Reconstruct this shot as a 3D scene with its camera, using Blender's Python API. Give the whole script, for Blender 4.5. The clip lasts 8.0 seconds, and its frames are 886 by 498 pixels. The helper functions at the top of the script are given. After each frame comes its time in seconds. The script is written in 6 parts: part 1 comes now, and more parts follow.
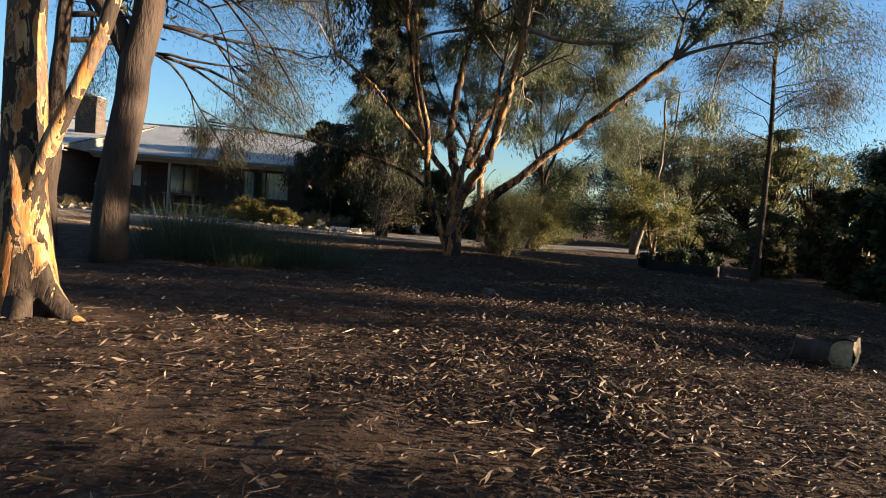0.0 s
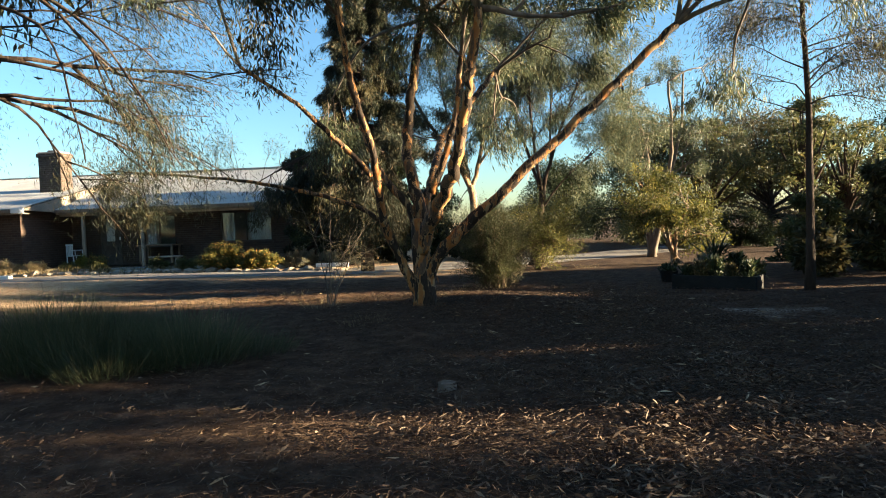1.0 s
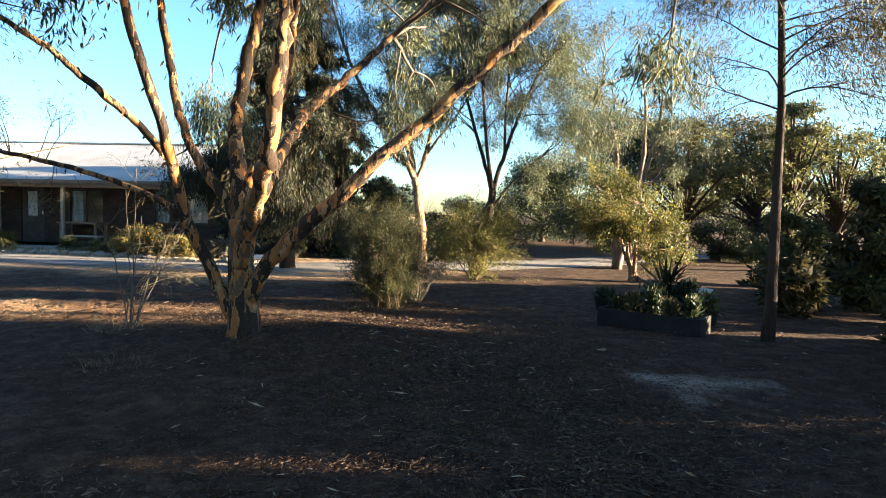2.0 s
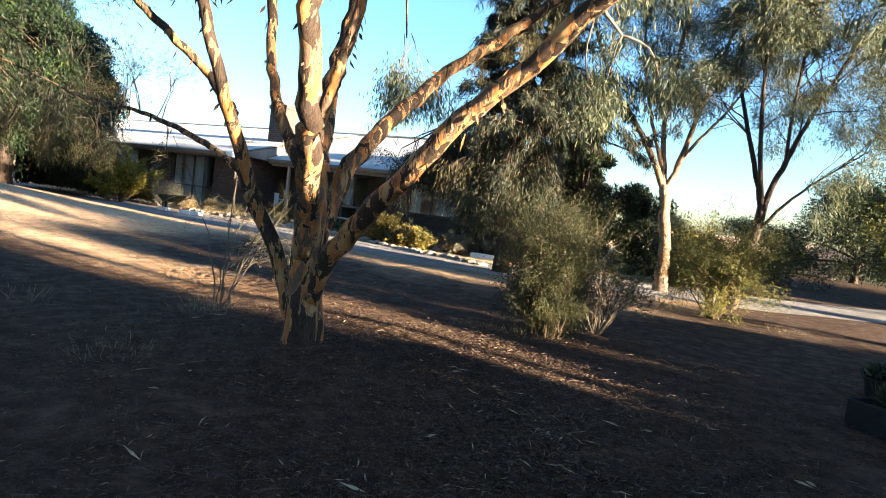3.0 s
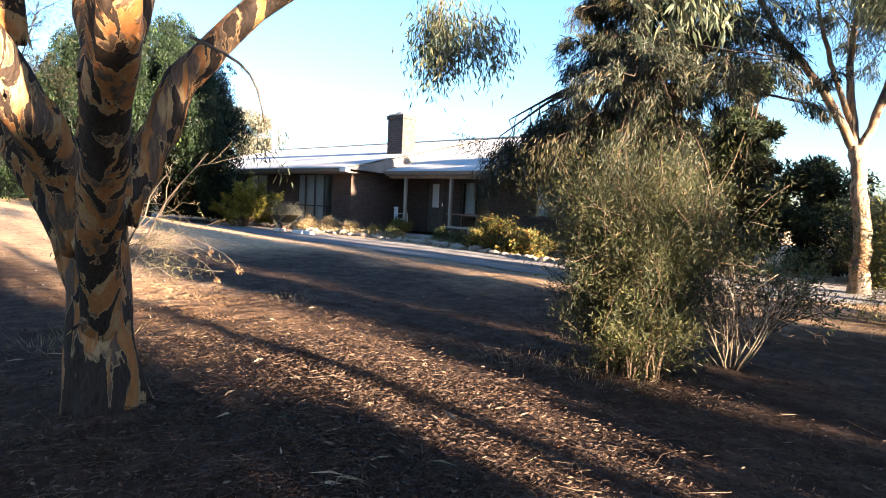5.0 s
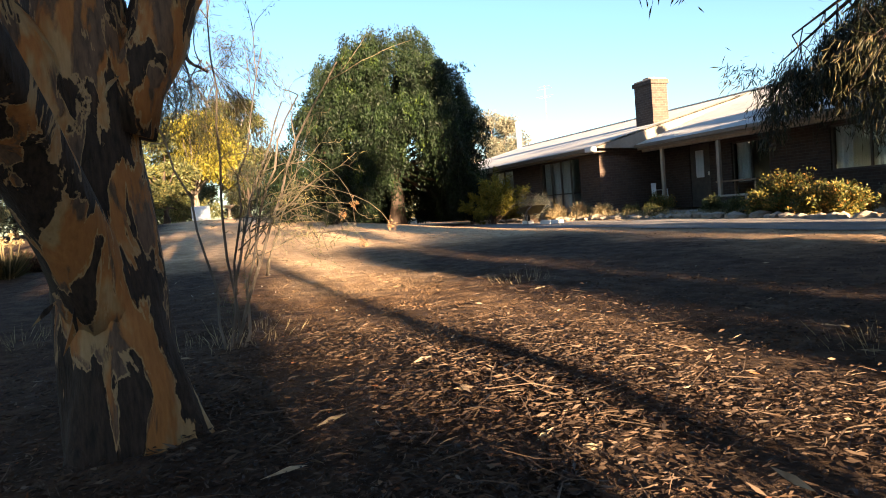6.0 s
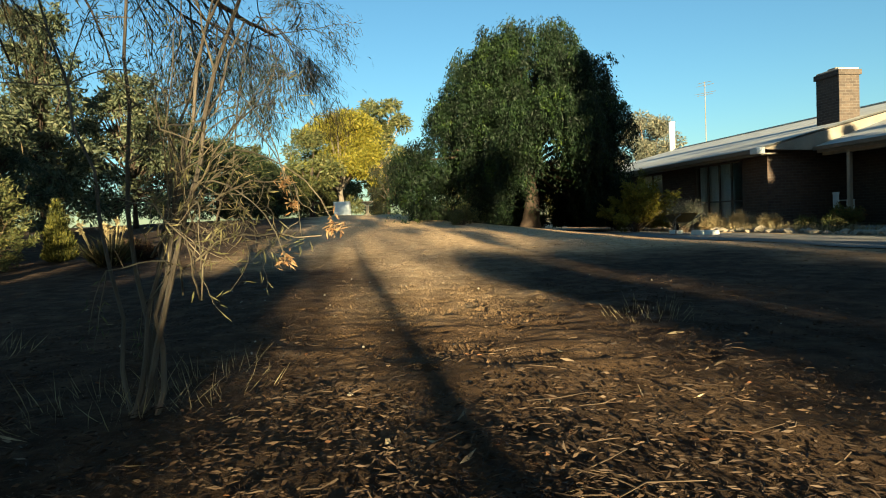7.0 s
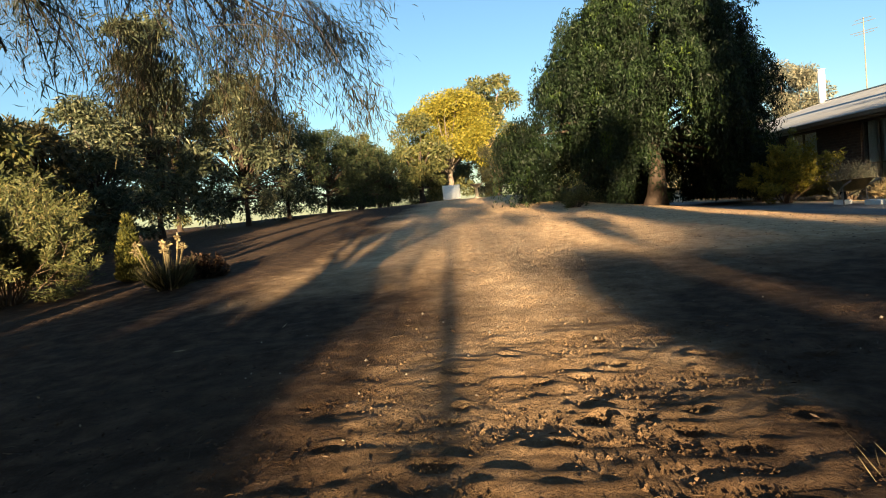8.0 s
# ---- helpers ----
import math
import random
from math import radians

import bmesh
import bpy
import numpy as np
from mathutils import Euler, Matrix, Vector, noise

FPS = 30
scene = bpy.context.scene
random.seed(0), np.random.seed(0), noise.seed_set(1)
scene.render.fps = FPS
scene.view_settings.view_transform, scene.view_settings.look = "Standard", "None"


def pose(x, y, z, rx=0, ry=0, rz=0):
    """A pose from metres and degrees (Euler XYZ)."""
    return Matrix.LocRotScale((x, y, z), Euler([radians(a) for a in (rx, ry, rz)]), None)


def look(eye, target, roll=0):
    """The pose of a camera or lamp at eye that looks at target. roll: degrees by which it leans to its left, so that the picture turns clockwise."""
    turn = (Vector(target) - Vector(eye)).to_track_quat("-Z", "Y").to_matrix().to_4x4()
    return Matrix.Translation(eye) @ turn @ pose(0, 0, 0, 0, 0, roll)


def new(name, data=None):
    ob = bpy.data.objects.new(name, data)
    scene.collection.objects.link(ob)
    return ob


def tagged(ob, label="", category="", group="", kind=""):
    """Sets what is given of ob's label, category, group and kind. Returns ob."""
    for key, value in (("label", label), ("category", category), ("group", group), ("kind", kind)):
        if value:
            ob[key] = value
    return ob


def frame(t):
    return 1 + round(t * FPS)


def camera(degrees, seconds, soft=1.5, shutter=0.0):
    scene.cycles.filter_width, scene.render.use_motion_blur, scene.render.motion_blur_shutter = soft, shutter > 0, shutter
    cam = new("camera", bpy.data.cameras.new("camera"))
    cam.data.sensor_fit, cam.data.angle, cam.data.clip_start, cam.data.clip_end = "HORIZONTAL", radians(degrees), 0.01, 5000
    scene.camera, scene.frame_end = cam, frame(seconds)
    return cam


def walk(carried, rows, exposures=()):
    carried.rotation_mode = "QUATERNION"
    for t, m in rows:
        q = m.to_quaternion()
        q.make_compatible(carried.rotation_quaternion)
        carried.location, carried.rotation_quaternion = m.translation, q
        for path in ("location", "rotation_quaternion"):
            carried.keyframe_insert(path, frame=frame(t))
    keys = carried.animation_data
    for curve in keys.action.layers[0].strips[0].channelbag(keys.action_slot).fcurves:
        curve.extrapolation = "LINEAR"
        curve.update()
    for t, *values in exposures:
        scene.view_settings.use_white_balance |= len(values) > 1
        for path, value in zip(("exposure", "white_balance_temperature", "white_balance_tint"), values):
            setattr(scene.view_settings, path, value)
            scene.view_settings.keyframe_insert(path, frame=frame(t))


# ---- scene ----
# camera and its walk
cam = camera(70.0, 8.0, soft=1.0)
walk(cam, [
    (0.0, look((0.551, -10.553, 0.747), (0.239, -5.572, 0.455), 4.59)),
    (0.5, look((0.791, -9.396, 0.937), (0.359, -4.418, 0.785), -1.43)),
    (1.0, look((1.045, -8.305, 1.094), (0.602, -3.329, 0.889), -2.05)),
    (1.2, look((1.196, -7.824, 1.128), (0.860, -2.842, 0.874), -4.26)),
    (2.3, look((2.950, -5.260, 1.290), (2.299, -0.313, 0.973), 5.05)),
    (2.5, look((3.160, -4.780, 1.270), (1.999, 0.068, 0.883), 5.03)),
    (3.0, look((3.400, -3.720, 1.260), (0.884, 0.585, 0.885), 6.82)),
    (3.5, look((3.506, -2.952, 1.392), (0.514, 1.023, 0.897), 2.88)),
    (4.0, look((3.467, -2.326, 1.454), (0.620, 1.738, 0.835), 4.34)),
    (4.2, look((3.421, -2.046, 1.415), (0.565, 1.996, 0.710), 2.89)),
    (5.3, look((2.692, -0.460, 0.793), (-1.239, 2.627, 0.644), 3.59)),
    (5.5, look((2.509, -0.226, 0.707), (-1.689, 2.486, 0.577), 3.14)),
    (6.0, look((1.824, 0.191, 0.567), (-2.814, 2.030, 0.241), -4.92)),
    (6.5, look((1.181, 0.549, 0.468), (-3.738, 1.373, 0.115), -3.85)),
    (7.0, look((0.647, 0.944, 0.521), (-4.287, 1.720, 0.286), -2.64)),
    (7.5, look((-0.114, 1.129, 0.665), (-5.092, 1.268, 0.214), 0.17)),
    (8.0, look((-1.048, 1.363, 0.757), (-6.034, 1.205, 0.414), -6.00)),
], exposures=[(0.0, 2.4, 6100, 10), (0.5, 2.6, 6300, 3), (1.2, 3.1, 6400, 5), (2.5, 3.55, 5900, 8), (4.0, 3.5, 5900, 11), (5.5, 3.85, 6000, 18), (6.0, 3.15, 7000, 16), (6.5, 2.15, 6500, -10), (7.0, 2.15, 6500, -10), (7.5, 2.3, 6900, 4), (8.0, 2.4, 7100, 6)])

# world and sun
SUN = Vector((0.992, 0.004, 0.128)).normalized()
sky_world = bpy.data.worlds.new("sky")
scene.world = sky_world
sky_world.use_nodes = True
wn = sky_world.node_tree
sky = wn.nodes.new("ShaderNodeTexSky")
sky.sky_type = "NISHITA"
sky.sun_disc = False
sky.sun_elevation = math.asin(SUN.z)
sky.sun_rotation = math.atan2(SUN.x, SUN.y)
sky.air_density, sky.dust_density, sky.ozone_density = 1.0, 0.45, 3.2
wn.links.new(sky.outputs["Color"], wn.nodes["Background"].inputs["Color"])
wn.nodes["Background"].inputs["Strength"].default_value = 0.054
sun_lamp = bpy.data.lights.new("sun", "SUN")
sun_lamp.energy = 6.0
sun_lamp.angle = radians(0.9)
sun_lamp.color = (1.0, 0.77, 0.5)
sun_ob = new("sun", sun_lamp)
sun_ob.matrix_world = look(SUN * 50, (0, 0, 0))


# materials
def ramp(nt, fac, stops):
    r = nt.nodes.new("ShaderNodeValToRGB")
    while len(r.color_ramp.elements) < len(stops):
        r.color_ramp.elements.new(0.5)
    for e, (p, c) in zip(r.color_ramp.elements, stops):
        e.position, e.color = p, (*c, 1)
    nt.links.new(fac, r.inputs["Fac"])
    return r.outputs["Color"]


def tex_noise(nt, scale, detail=5, stretch=(1, 1, 1), rough=0.6, kind="Object"):
    co = nt.nodes.new("ShaderNodeTexCoord")
    mp = nt.nodes.new("ShaderNodeMapping")
    mp.inputs["Scale"].default_value = stretch
    n = nt.nodes.new("ShaderNodeTexNoise")
    n.inputs["Scale"].default_value, n.inputs["Detail"].default_value, n.inputs["Roughness"].default_value = scale, detail, rough
    nt.links.new(co.outputs[kind], mp.inputs["Vector"])
    nt.links.new(mp.outputs["Vector"], n.inputs["Vector"])
    return n.outputs["Fac"]


def mixc(nt, fac, a, b, mode="MIX"):
    m = nt.nodes.new("ShaderNodeMix")
    m.data_type, m.blend_type = "RGBA", mode
    for sock, v in ((m.inputs[0], fac), (m.inputs[6], a), (m.inputs[7], b)):
        if hasattr(v, "is_linked"):
            nt.links.new(v, sock)
        elif isinstance(v, (int, float)):
            sock.default_value = v
        else:
            sock.default_value = (*v, 1)
    return m.outputs[2]


def surface(name, stops, scale=6, stretch=(1, 1, 1), rough=0.8, bump=0.3, fine=40, dist=0.02, metal=0.0, spec=0.3, grime=0.25):
    m = bpy.data.materials.new(name)
    m.use_nodes = True
    nt = m.node_tree
    b = nt.nodes["Principled BSDF"]
    big = tex_noise(nt, scale, 6, stretch)
    small = tex_noise(nt, fine, 4, stretch)
    col = ramp(nt, big, stops)
    col = mixc(nt, grime, col, ramp(nt, small, [(0.3, (0.25, 0.25, 0.25)), (0.7, (1.1, 1.1, 1.1))]), "MULTIPLY")
    nt.links.new(col, b.inputs["Base Color"])
    b.inputs["Roughness"].default_value = rough
    b.inputs["Metallic"].default_value = metal
    b.inputs["Specular IOR Level"].default_value = spec
    bp = nt.nodes.new("ShaderNodeBump")
    bp.inputs["Strength"].default_value, bp.inputs["Distance"].default_value = bump, dist
    nt.links.new(small, bp.inputs["Height"])
    nt.links.new(bp.outputs["Normal"], b.inputs["Normal"])
    return m


def leafy(name, stops, trans=0.35, rough=0.55, patches=((0.3, (0.5, 0.5, 0.5)), (0.7, (1.25, 1.2, 1.1)))):
    """Leaves: each island its own shade, some light passing through."""
    m = bpy.data.materials.new(name)
    m.use_nodes = True
    nt = m.node_tree
    b = nt.nodes["Principled BSDF"]
    geo = nt.nodes.new("ShaderNodeNewGeometry")
    col = ramp(nt, geo.outputs["Random Per Island"], stops)
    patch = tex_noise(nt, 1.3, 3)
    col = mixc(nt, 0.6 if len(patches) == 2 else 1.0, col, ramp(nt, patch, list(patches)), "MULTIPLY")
    nt.links.new(col, b.inputs["Base Color"])
    b.inputs["Roughness"].default_value = rough
    b.inputs["Specular IOR Level"].default_value = 0.25
    t = nt.nodes.new("ShaderNodeBsdfTranslucent")
    nt.links.new(col, t.inputs["Color"])
    mx = nt.nodes.new("ShaderNodeMixShader")
    mx.inputs[0].default_value = trans
    nt.links.new(b.outputs[0], mx.inputs[1])
    nt.links.new(t.outputs[0], mx.inputs[2])
    nt.links.new(mx.outputs[0], nt.nodes["Material Output"].inputs["Surface"])
    return m


def gum_bark(name, pale, tan, dark, scale=7.0, cover=0.0, long=0.42):
    """Peeling gum bark: cream and orange new bark, brown older bark and ragged dark plates with pale torn rims."""
    m = bpy.data.materials.new(name)
    m.use_nodes = True
    nt = m.node_tree
    b = nt.nodes["Principled BSDF"]

    def shifted(src, by, amount):
        m_ = nt.nodes.new("ShaderNodeMath")
        m_.operation = "MULTIPLY_ADD"
        m_.inputs[1].default_value = amount
        nt.links.new(by, m_.inputs[0])
        nt.links.new(src, m_.inputs[2])
        return m_.outputs[0]

    wide = tex_noise(nt, scale * 0.22, 2, (1, 1, 0.5))
    flakes = tex_noise(nt, scale, 6, (1, 1, long), 0.55)
    older = tex_noise(nt, scale * 0.75, 6, (1.3, 1.3, long), 0.55)
    for src in (flakes, older):
        src.node.inputs["Distortion"].default_value = 0.5
    tone = tex_noise(nt, scale * 0.45, 4, (1.2, 1.2, 0.5))
    fine = tex_noise(nt, scale * 7, 5, (1, 1, 0.2))
    flakes, older = shifted(flakes, wide, 0.4), shifted(older, wide, -0.2)
    under = ramp(nt, tone, [(0.38, tan), (0.5, [v * 1.15 for v in tan]), (0.57, pale)])
    under = mixc(nt, 0.5, under, ramp(nt, fine, [(0.3, (0.55, 0.48, 0.42)), (0.7, (1.1, 1.1, 1.1))]), "MULTIPLY")
    brown = ramp(nt, fine, [(0.3, [v * 2.0 for v in dark]), (0.7, (0.15, 0.09, 0.055))])
    gmask = ramp(nt, older, [(0.42 - cover, (0, 0, 0)), (0.46 - cover, (1, 1, 1))])
    col = mixc(nt, gmask, under, brown)
    cut = 0.705 - cover
    rim = ramp(nt, flakes, [(cut - 0.022, (0, 0, 0)), (cut - 0.016, (0.8, 0.8, 0.8)), (cut, (0.8, 0.8, 0.8)), (cut + 0.004, (0, 0, 0))])
    col = mixc(nt, rim, col, pale)
    plate = ramp(nt, fine, [(0.3, [v * 0.45 for v in dark]), (0.7, [v * 1.7 for v in dark])])
    mask = ramp(nt, flakes, [(cut, (0, 0, 0)), (cut + 0.01, (1, 1, 1))])
    col = mixc(nt, mask, col, plate)
    nt.links.new(col, b.inputs["Base Color"])
    b.inputs["Roughness"].default_value = 0.75
    b.inputs["Specular IOR Level"].default_value = 0.2
    hgt = mixc(nt, 0.3, mixc(nt, 0.4, mask, gmask), fine)
    bp = nt.nodes.new("ShaderNodeBump")
    bp.inputs["Strength"].default_value, bp.inputs["Distance"].default_value = 0.9, 0.014
    nt.links.new(hgt, bp.inputs["Height"])
    nt.links.new(bp.outputs["Normal"], b.inputs["Normal"])
    return m


def soil(name):
    """Brown mulch near the trees that turns into bare sandy ground further west and north."""
    m = bpy.data.materials.new(name)
    m.use_nodes = True
    nt = m.node_tree
    b = nt.nodes["Principled BSDF"]
    co = nt.nodes.new("ShaderNodeTexCoord")
    sep = nt.nodes.new("ShaderNodeSeparateXYZ")
    nt.links.new(co.outputs["Object"], sep.inputs[0])
    big = tex_noise(nt, 0.5, 6)
    mid = tex_noise(nt, 6, 6)
    fine = tex_noise(nt, 45, 6, (1, 1, 1), 0.7)
    mulch = ramp(nt, mid, [(0.3, (0.03, 0.018, 0.012)), (0.5, (0.06, 0.038, 0.025)), (0.7, (0.11, 0.073, 0.05))])
    sand = ramp(nt, mid, [(0.3, (0.4, 0.26, 0.145)), (0.55, (0.57, 0.39, 0.235)), (0.75, (0.66, 0.49, 0.32))])
    edge = nt.nodes.new("ShaderNodeMath")
    edge.operation = "MULTIPLY_ADD"
    edge.inputs[1].default_value, edge.inputs[2].default_value = -0.3, -0.85
    nt.links.new(sep.outputs["X"], edge.inputs[0])
    far = nt.nodes.new("ShaderNodeMath")
    far.operation = "MULTIPLY_ADD"
    far.inputs[1].default_value, far.inputs[2].default_value = 0.25, -1.3
    nt.links.new(sep.outputs["Y"], far.inputs[0])
    south = nt.nodes.new("ShaderNodeMath")
    south.operation = "MULTIPLY_ADD"
    south.inputs[1].default_value, south.inputs[2].default_value = 1.2, -1.05
    nt.links.new(sep.outputs["Y"], south.inputs[0])
    def line(coord, slope, offset):
        m_ = nt.nodes.new("ShaderNodeMath")
        m_.operation = "MULTIPLY_ADD"
        m_.inputs[1].default_value, m_.inputs[2].default_value = slope, offset
        nt.links.new(sep.outputs[coord], m_.inputs[0])
        return m_.outputs[0]

    def pick(op, p_, q_):
        m_ = nt.nodes.new("ShaderNodeMath")
        m_.operation = op
        nt.links.new(p_, m_.inputs[0])
        nt.links.new(q_, m_.inputs[1])
        return m_

    # pale sand kept to the sun lane; the mulch tone deepens the shade beside it
    track_part = pick("MINIMUM", pick("MINIMUM", edge.outputs[0], south.outputs[0]).outputs[0], line("Y", -1.0, 2.75))
    yard_part = pick("MINIMUM", line("X", -0.3, -1.9), line("Y", 0.8, 0.9))
    both = pick("MAXIMUM", track_part.outputs[0], yard_part.outputs[0])
    mx = nt.nodes.new("ShaderNodeMath")
    mx.operation = "MAXIMUM"
    nt.links.new(both.outputs[0], mx.inputs[0])
    west = nt.nodes.new("ShaderNodeMath")
    west.operation = "MULTIPLY_ADD"
    west.inputs[1].default_value, west.inputs[2].default_value = -0.45, 0.9
    nt.links.new(sep.outputs["X"], west.inputs[0])
    inner = nt.nodes.new("ShaderNodeMath")
    inner.operation = "MINIMUM"
    nt.links.new(far.outputs[0], inner.inputs[0])
    nt.links.new(west.outputs[0], inner.inputs[1])
    nt.links.new(inner.outputs[0], mx.inputs[1])
    add = nt.nodes.new("ShaderNodeMath")
    add.operation = "MULTIPLY_ADD"
    add.use_clamp = True
    add.inputs[1].default_value = 1.6
    nt.links.new(big, add.inputs[0])
    sub = nt.nodes.new("ShaderNodeMath")
    sub.operation = "SUBTRACT"
    sub.inputs[1].default_value = 0.8
    nt.links.new(mx.outputs[0], sub.inputs[0])
    nt.links.new(sub.outputs[0], add.inputs[2])
    earth = ramp(nt, mid, [(0.3, (0.06, 0.034, 0.018)), (0.55, (0.12, 0.072, 0.04)), (0.75, (0.19, 0.12, 0.072))])
    trodden = pick("ADD", pick("MINIMUM", pick("MINIMUM", line("X", -0.45, 0.25), line("Y", 1.3, -0.25)).outputs[0], line("Y", -1.4, 3.6)).outputs[0], pick("SUBTRACT", big, tex_noise(nt, 2.5, 4)).outputs[0])
    trodden.use_clamp = True
    col = mixc(nt, trodden.outputs[0], mulch, earth)
    col = mixc(nt, add.outputs[0], col, sand)
    flat = nt.nodes.new("ShaderNodeCombineXYZ")
    nt.links.new(sep.outputs["X"], flat.inputs["X"])
    nt.links.new(sep.outputs["Y"], flat.inputs["Y"])
    gap = nt.nodes.new("ShaderNodeVectorMath")
    gap.operation = "DISTANCE"
    gap.inputs[1].default_value = (4.0, -0.8, 0)
    nt.links.new(flat.outputs[0], gap.inputs[0])
    frayed = nt.nodes.new("ShaderNodeMath")
    frayed.operation = "MULTIPLY_ADD"
    frayed.inputs[1].default_value = 2.2
    nt.links.new(tex_noise(nt, 1.6, 5), frayed.inputs[0])
    nt.links.new(gap.outputs["Value"], frayed.inputs[2])
    halved = nt.nodes.new("ShaderNodeMath")
    halved.operation = "MULTIPLY"
    halved.inputs[1].default_value = 0.5
    nt.links.new(frayed.outputs[0], halved.inputs[0])
    worn = ramp(nt, halved.outputs[0], [(0.6, (1, 1, 1)), (0.85, (0, 0, 0))])
    col = mixc(nt, worn, col, ramp(nt, mid, [(0.3, (0.2, 0.17, 0.14)), (0.7, (0.36, 0.32, 0.28))]))
    col = mixc(nt, 0.55, col, ramp(nt, fine, [(0.3, (0.5, 0.48, 0.46)), (0.72, (1.35, 1.3, 1.25))]), "MULTIPLY")
    nt.links.new(col, b.inputs["Base Color"])
    b.inputs["Roughness"].default_value = 0.95
    b.inputs["Specular IOR Level"].default_value = 0.1
    bp = nt.nodes.new("ShaderNodeBump")
    bp.inputs["Strength"].default_value, bp.inputs["Distance"].default_value = 1.0, 0.075
    nt.links.new(mixc(nt, 0.35, mid, fine), bp.inputs["Height"])
    nt.links.new(bp.outputs["Normal"], b.inputs["Normal"])
    return m


def brick_mat(name, c1, c2, mortar, scale=1.0):
    m = bpy.data.materials.new(name)
    m.use_nodes = True
    nt = m.node_tree
    b = nt.nodes["Principled BSDF"]
    co = nt.nodes.new("ShaderNodeTexCoord")
    sep = nt.nodes.new("ShaderNodeSeparateXYZ")
    nt.links.new(co.outputs["Object"], sep.inputs[0])
    s = nt.nodes.new("ShaderNodeMath")
    nt.links.new(sep.outputs["X"], s.inputs[0])
    nt.links.new(sep.outputs["Y"], s.inputs[1])
    comb = nt.nodes.new("ShaderNodeCombineXYZ")
    nt.links.new(s.outputs[0], comb.inputs["X"])
    nt.links.new(sep.outputs["Z"], comb.inputs["Y"])
    br = nt.nodes.new("ShaderNodeTexBrick")
    br.inputs["Scale"].default_value = scale
    br.inputs["Brick Width"].default_value, br.inputs["Row Height"].default_value = 0.24, 0.086
    br.inputs["Mortar Size"].default_value = 0.006
    for k, v in (("Color1", c1), ("Color2", c2), ("Mortar", mortar)):
        br.inputs[k].default_value = (*v, 1)
    nt.links.new(comb.outputs[0], br.inputs["Vector"])
    col = mixc(nt, 0.5, br.outputs["Color"], ramp(nt, tex_noise(nt, 9, 5), [(0.3, (0.5, 0.5, 0.5)), (0.7, (1.25, 1.2, 1.15))]), "MULTIPLY")
    nt.links.new(col, b.inputs["Base Color"])
    b.inputs["Roughness"].default_value = 0.9
    bp = nt.nodes.new("ShaderNodeBump")
    bp.invert = True
    bp.inputs["Strength"].default_value, bp.inputs["Distance"].default_value = 0.7, 0.01
    nt.links.new(br.outputs["Fac"], bp.inputs["Height"])
    nt.links.new(bp.outputs["Normal"], b.inputs["Normal"])
    return m


def glass_mat(name):
    m = bpy.data.materials.new(name)
    m.use_nodes = True
    b = m.node_tree.nodes["Principled BSDF"]
    b.inputs["Base Color"].default_value = (0.9, 0.95, 0.95, 1)
    b.inputs["Roughness"].default_value = 0.03
    b.inputs["Transmission Weight"].default_value = 1.0
    return m


SOIL = soil("soil")
BARK_T1 = gum_bark("peeling_gum_bark", (0.33, 0.21, 0.1), (0.28, 0.115, 0.034), (0.028, 0.018, 0.012), 12.5, 0.005, 0.3)
BARK_PALE = gum_bark("pale_gum_bark", (0.3, 0.24, 0.175), (0.27, 0.16, 0.085), (0.09, 0.07, 0.055), 8, -0.05)
BARK_DARK = surface("dark_rough_bark", [(0.3, (0.022, 0.014, 0.01)), (0.7, (0.07, 0.046, 0.033))], 9, (1, 1, 0.25), 0.9, 0.9, 40, 0.03)
BARK_GREY = surface("grey_bark", [(0.3, (0.07, 0.055, 0.043)), (0.7, (0.2, 0.16, 0.125))], 9, (1, 1, 0.25), 0.9, 0.6, 40, 0.012)
LEAF_GUM = leafy("gum_leaves", [(0.0, (0.05, 0.07, 0.045)), (0.6, (0.09, 0.11, 0.065)), (1.0, (0.15, 0.14, 0.07))])
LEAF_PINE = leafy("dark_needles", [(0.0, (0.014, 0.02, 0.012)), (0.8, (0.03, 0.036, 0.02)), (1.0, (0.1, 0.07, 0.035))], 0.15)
# patch noise paints the crown's shaded lumps and sunlit yellow-green clumps into the colour
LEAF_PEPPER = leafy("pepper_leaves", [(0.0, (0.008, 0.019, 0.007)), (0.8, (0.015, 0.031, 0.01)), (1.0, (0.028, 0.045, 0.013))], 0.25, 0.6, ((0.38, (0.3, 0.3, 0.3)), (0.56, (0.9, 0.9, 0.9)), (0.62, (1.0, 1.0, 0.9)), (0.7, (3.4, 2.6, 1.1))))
LEAF_OLIVE = leafy("olive_leaves", [(0.0, (0.05, 0.06, 0.025)), (0.7, (0.11, 0.12, 0.045)), (1.0, (0.2, 0.17, 0.07))], 0.35)
LEAF_WISPY = leafy("wispy_olive_leaves", [(0.0, (0.022, 0.03, 0.012)), (0.65, (0.052, 0.06, 0.022)), (1.0, (0.125, 0.105, 0.042))], 0.35, 0.55, ((0.36, (0.4, 0.42, 0.4)), (0.55, (0.9, 0.9, 0.9)), (0.7, (1.5, 1.4, 1.0))))
LEAF_YELLOW = leafy("yellow_leaves", [(0.0, (0.1, 0.1, 0.018)), (0.6, (0.21, 0.19, 0.028)), (1.0, (0.33, 0.26, 0.045))], 0.4)
LEAF_DARK = leafy("dark_shrub_leaves", [(0.0, (0.015, 0.026, 0.012)), (0.7, (0.035, 0.05, 0.022)), (1.0, (0.08, 0.085, 0.035))], 0.25)
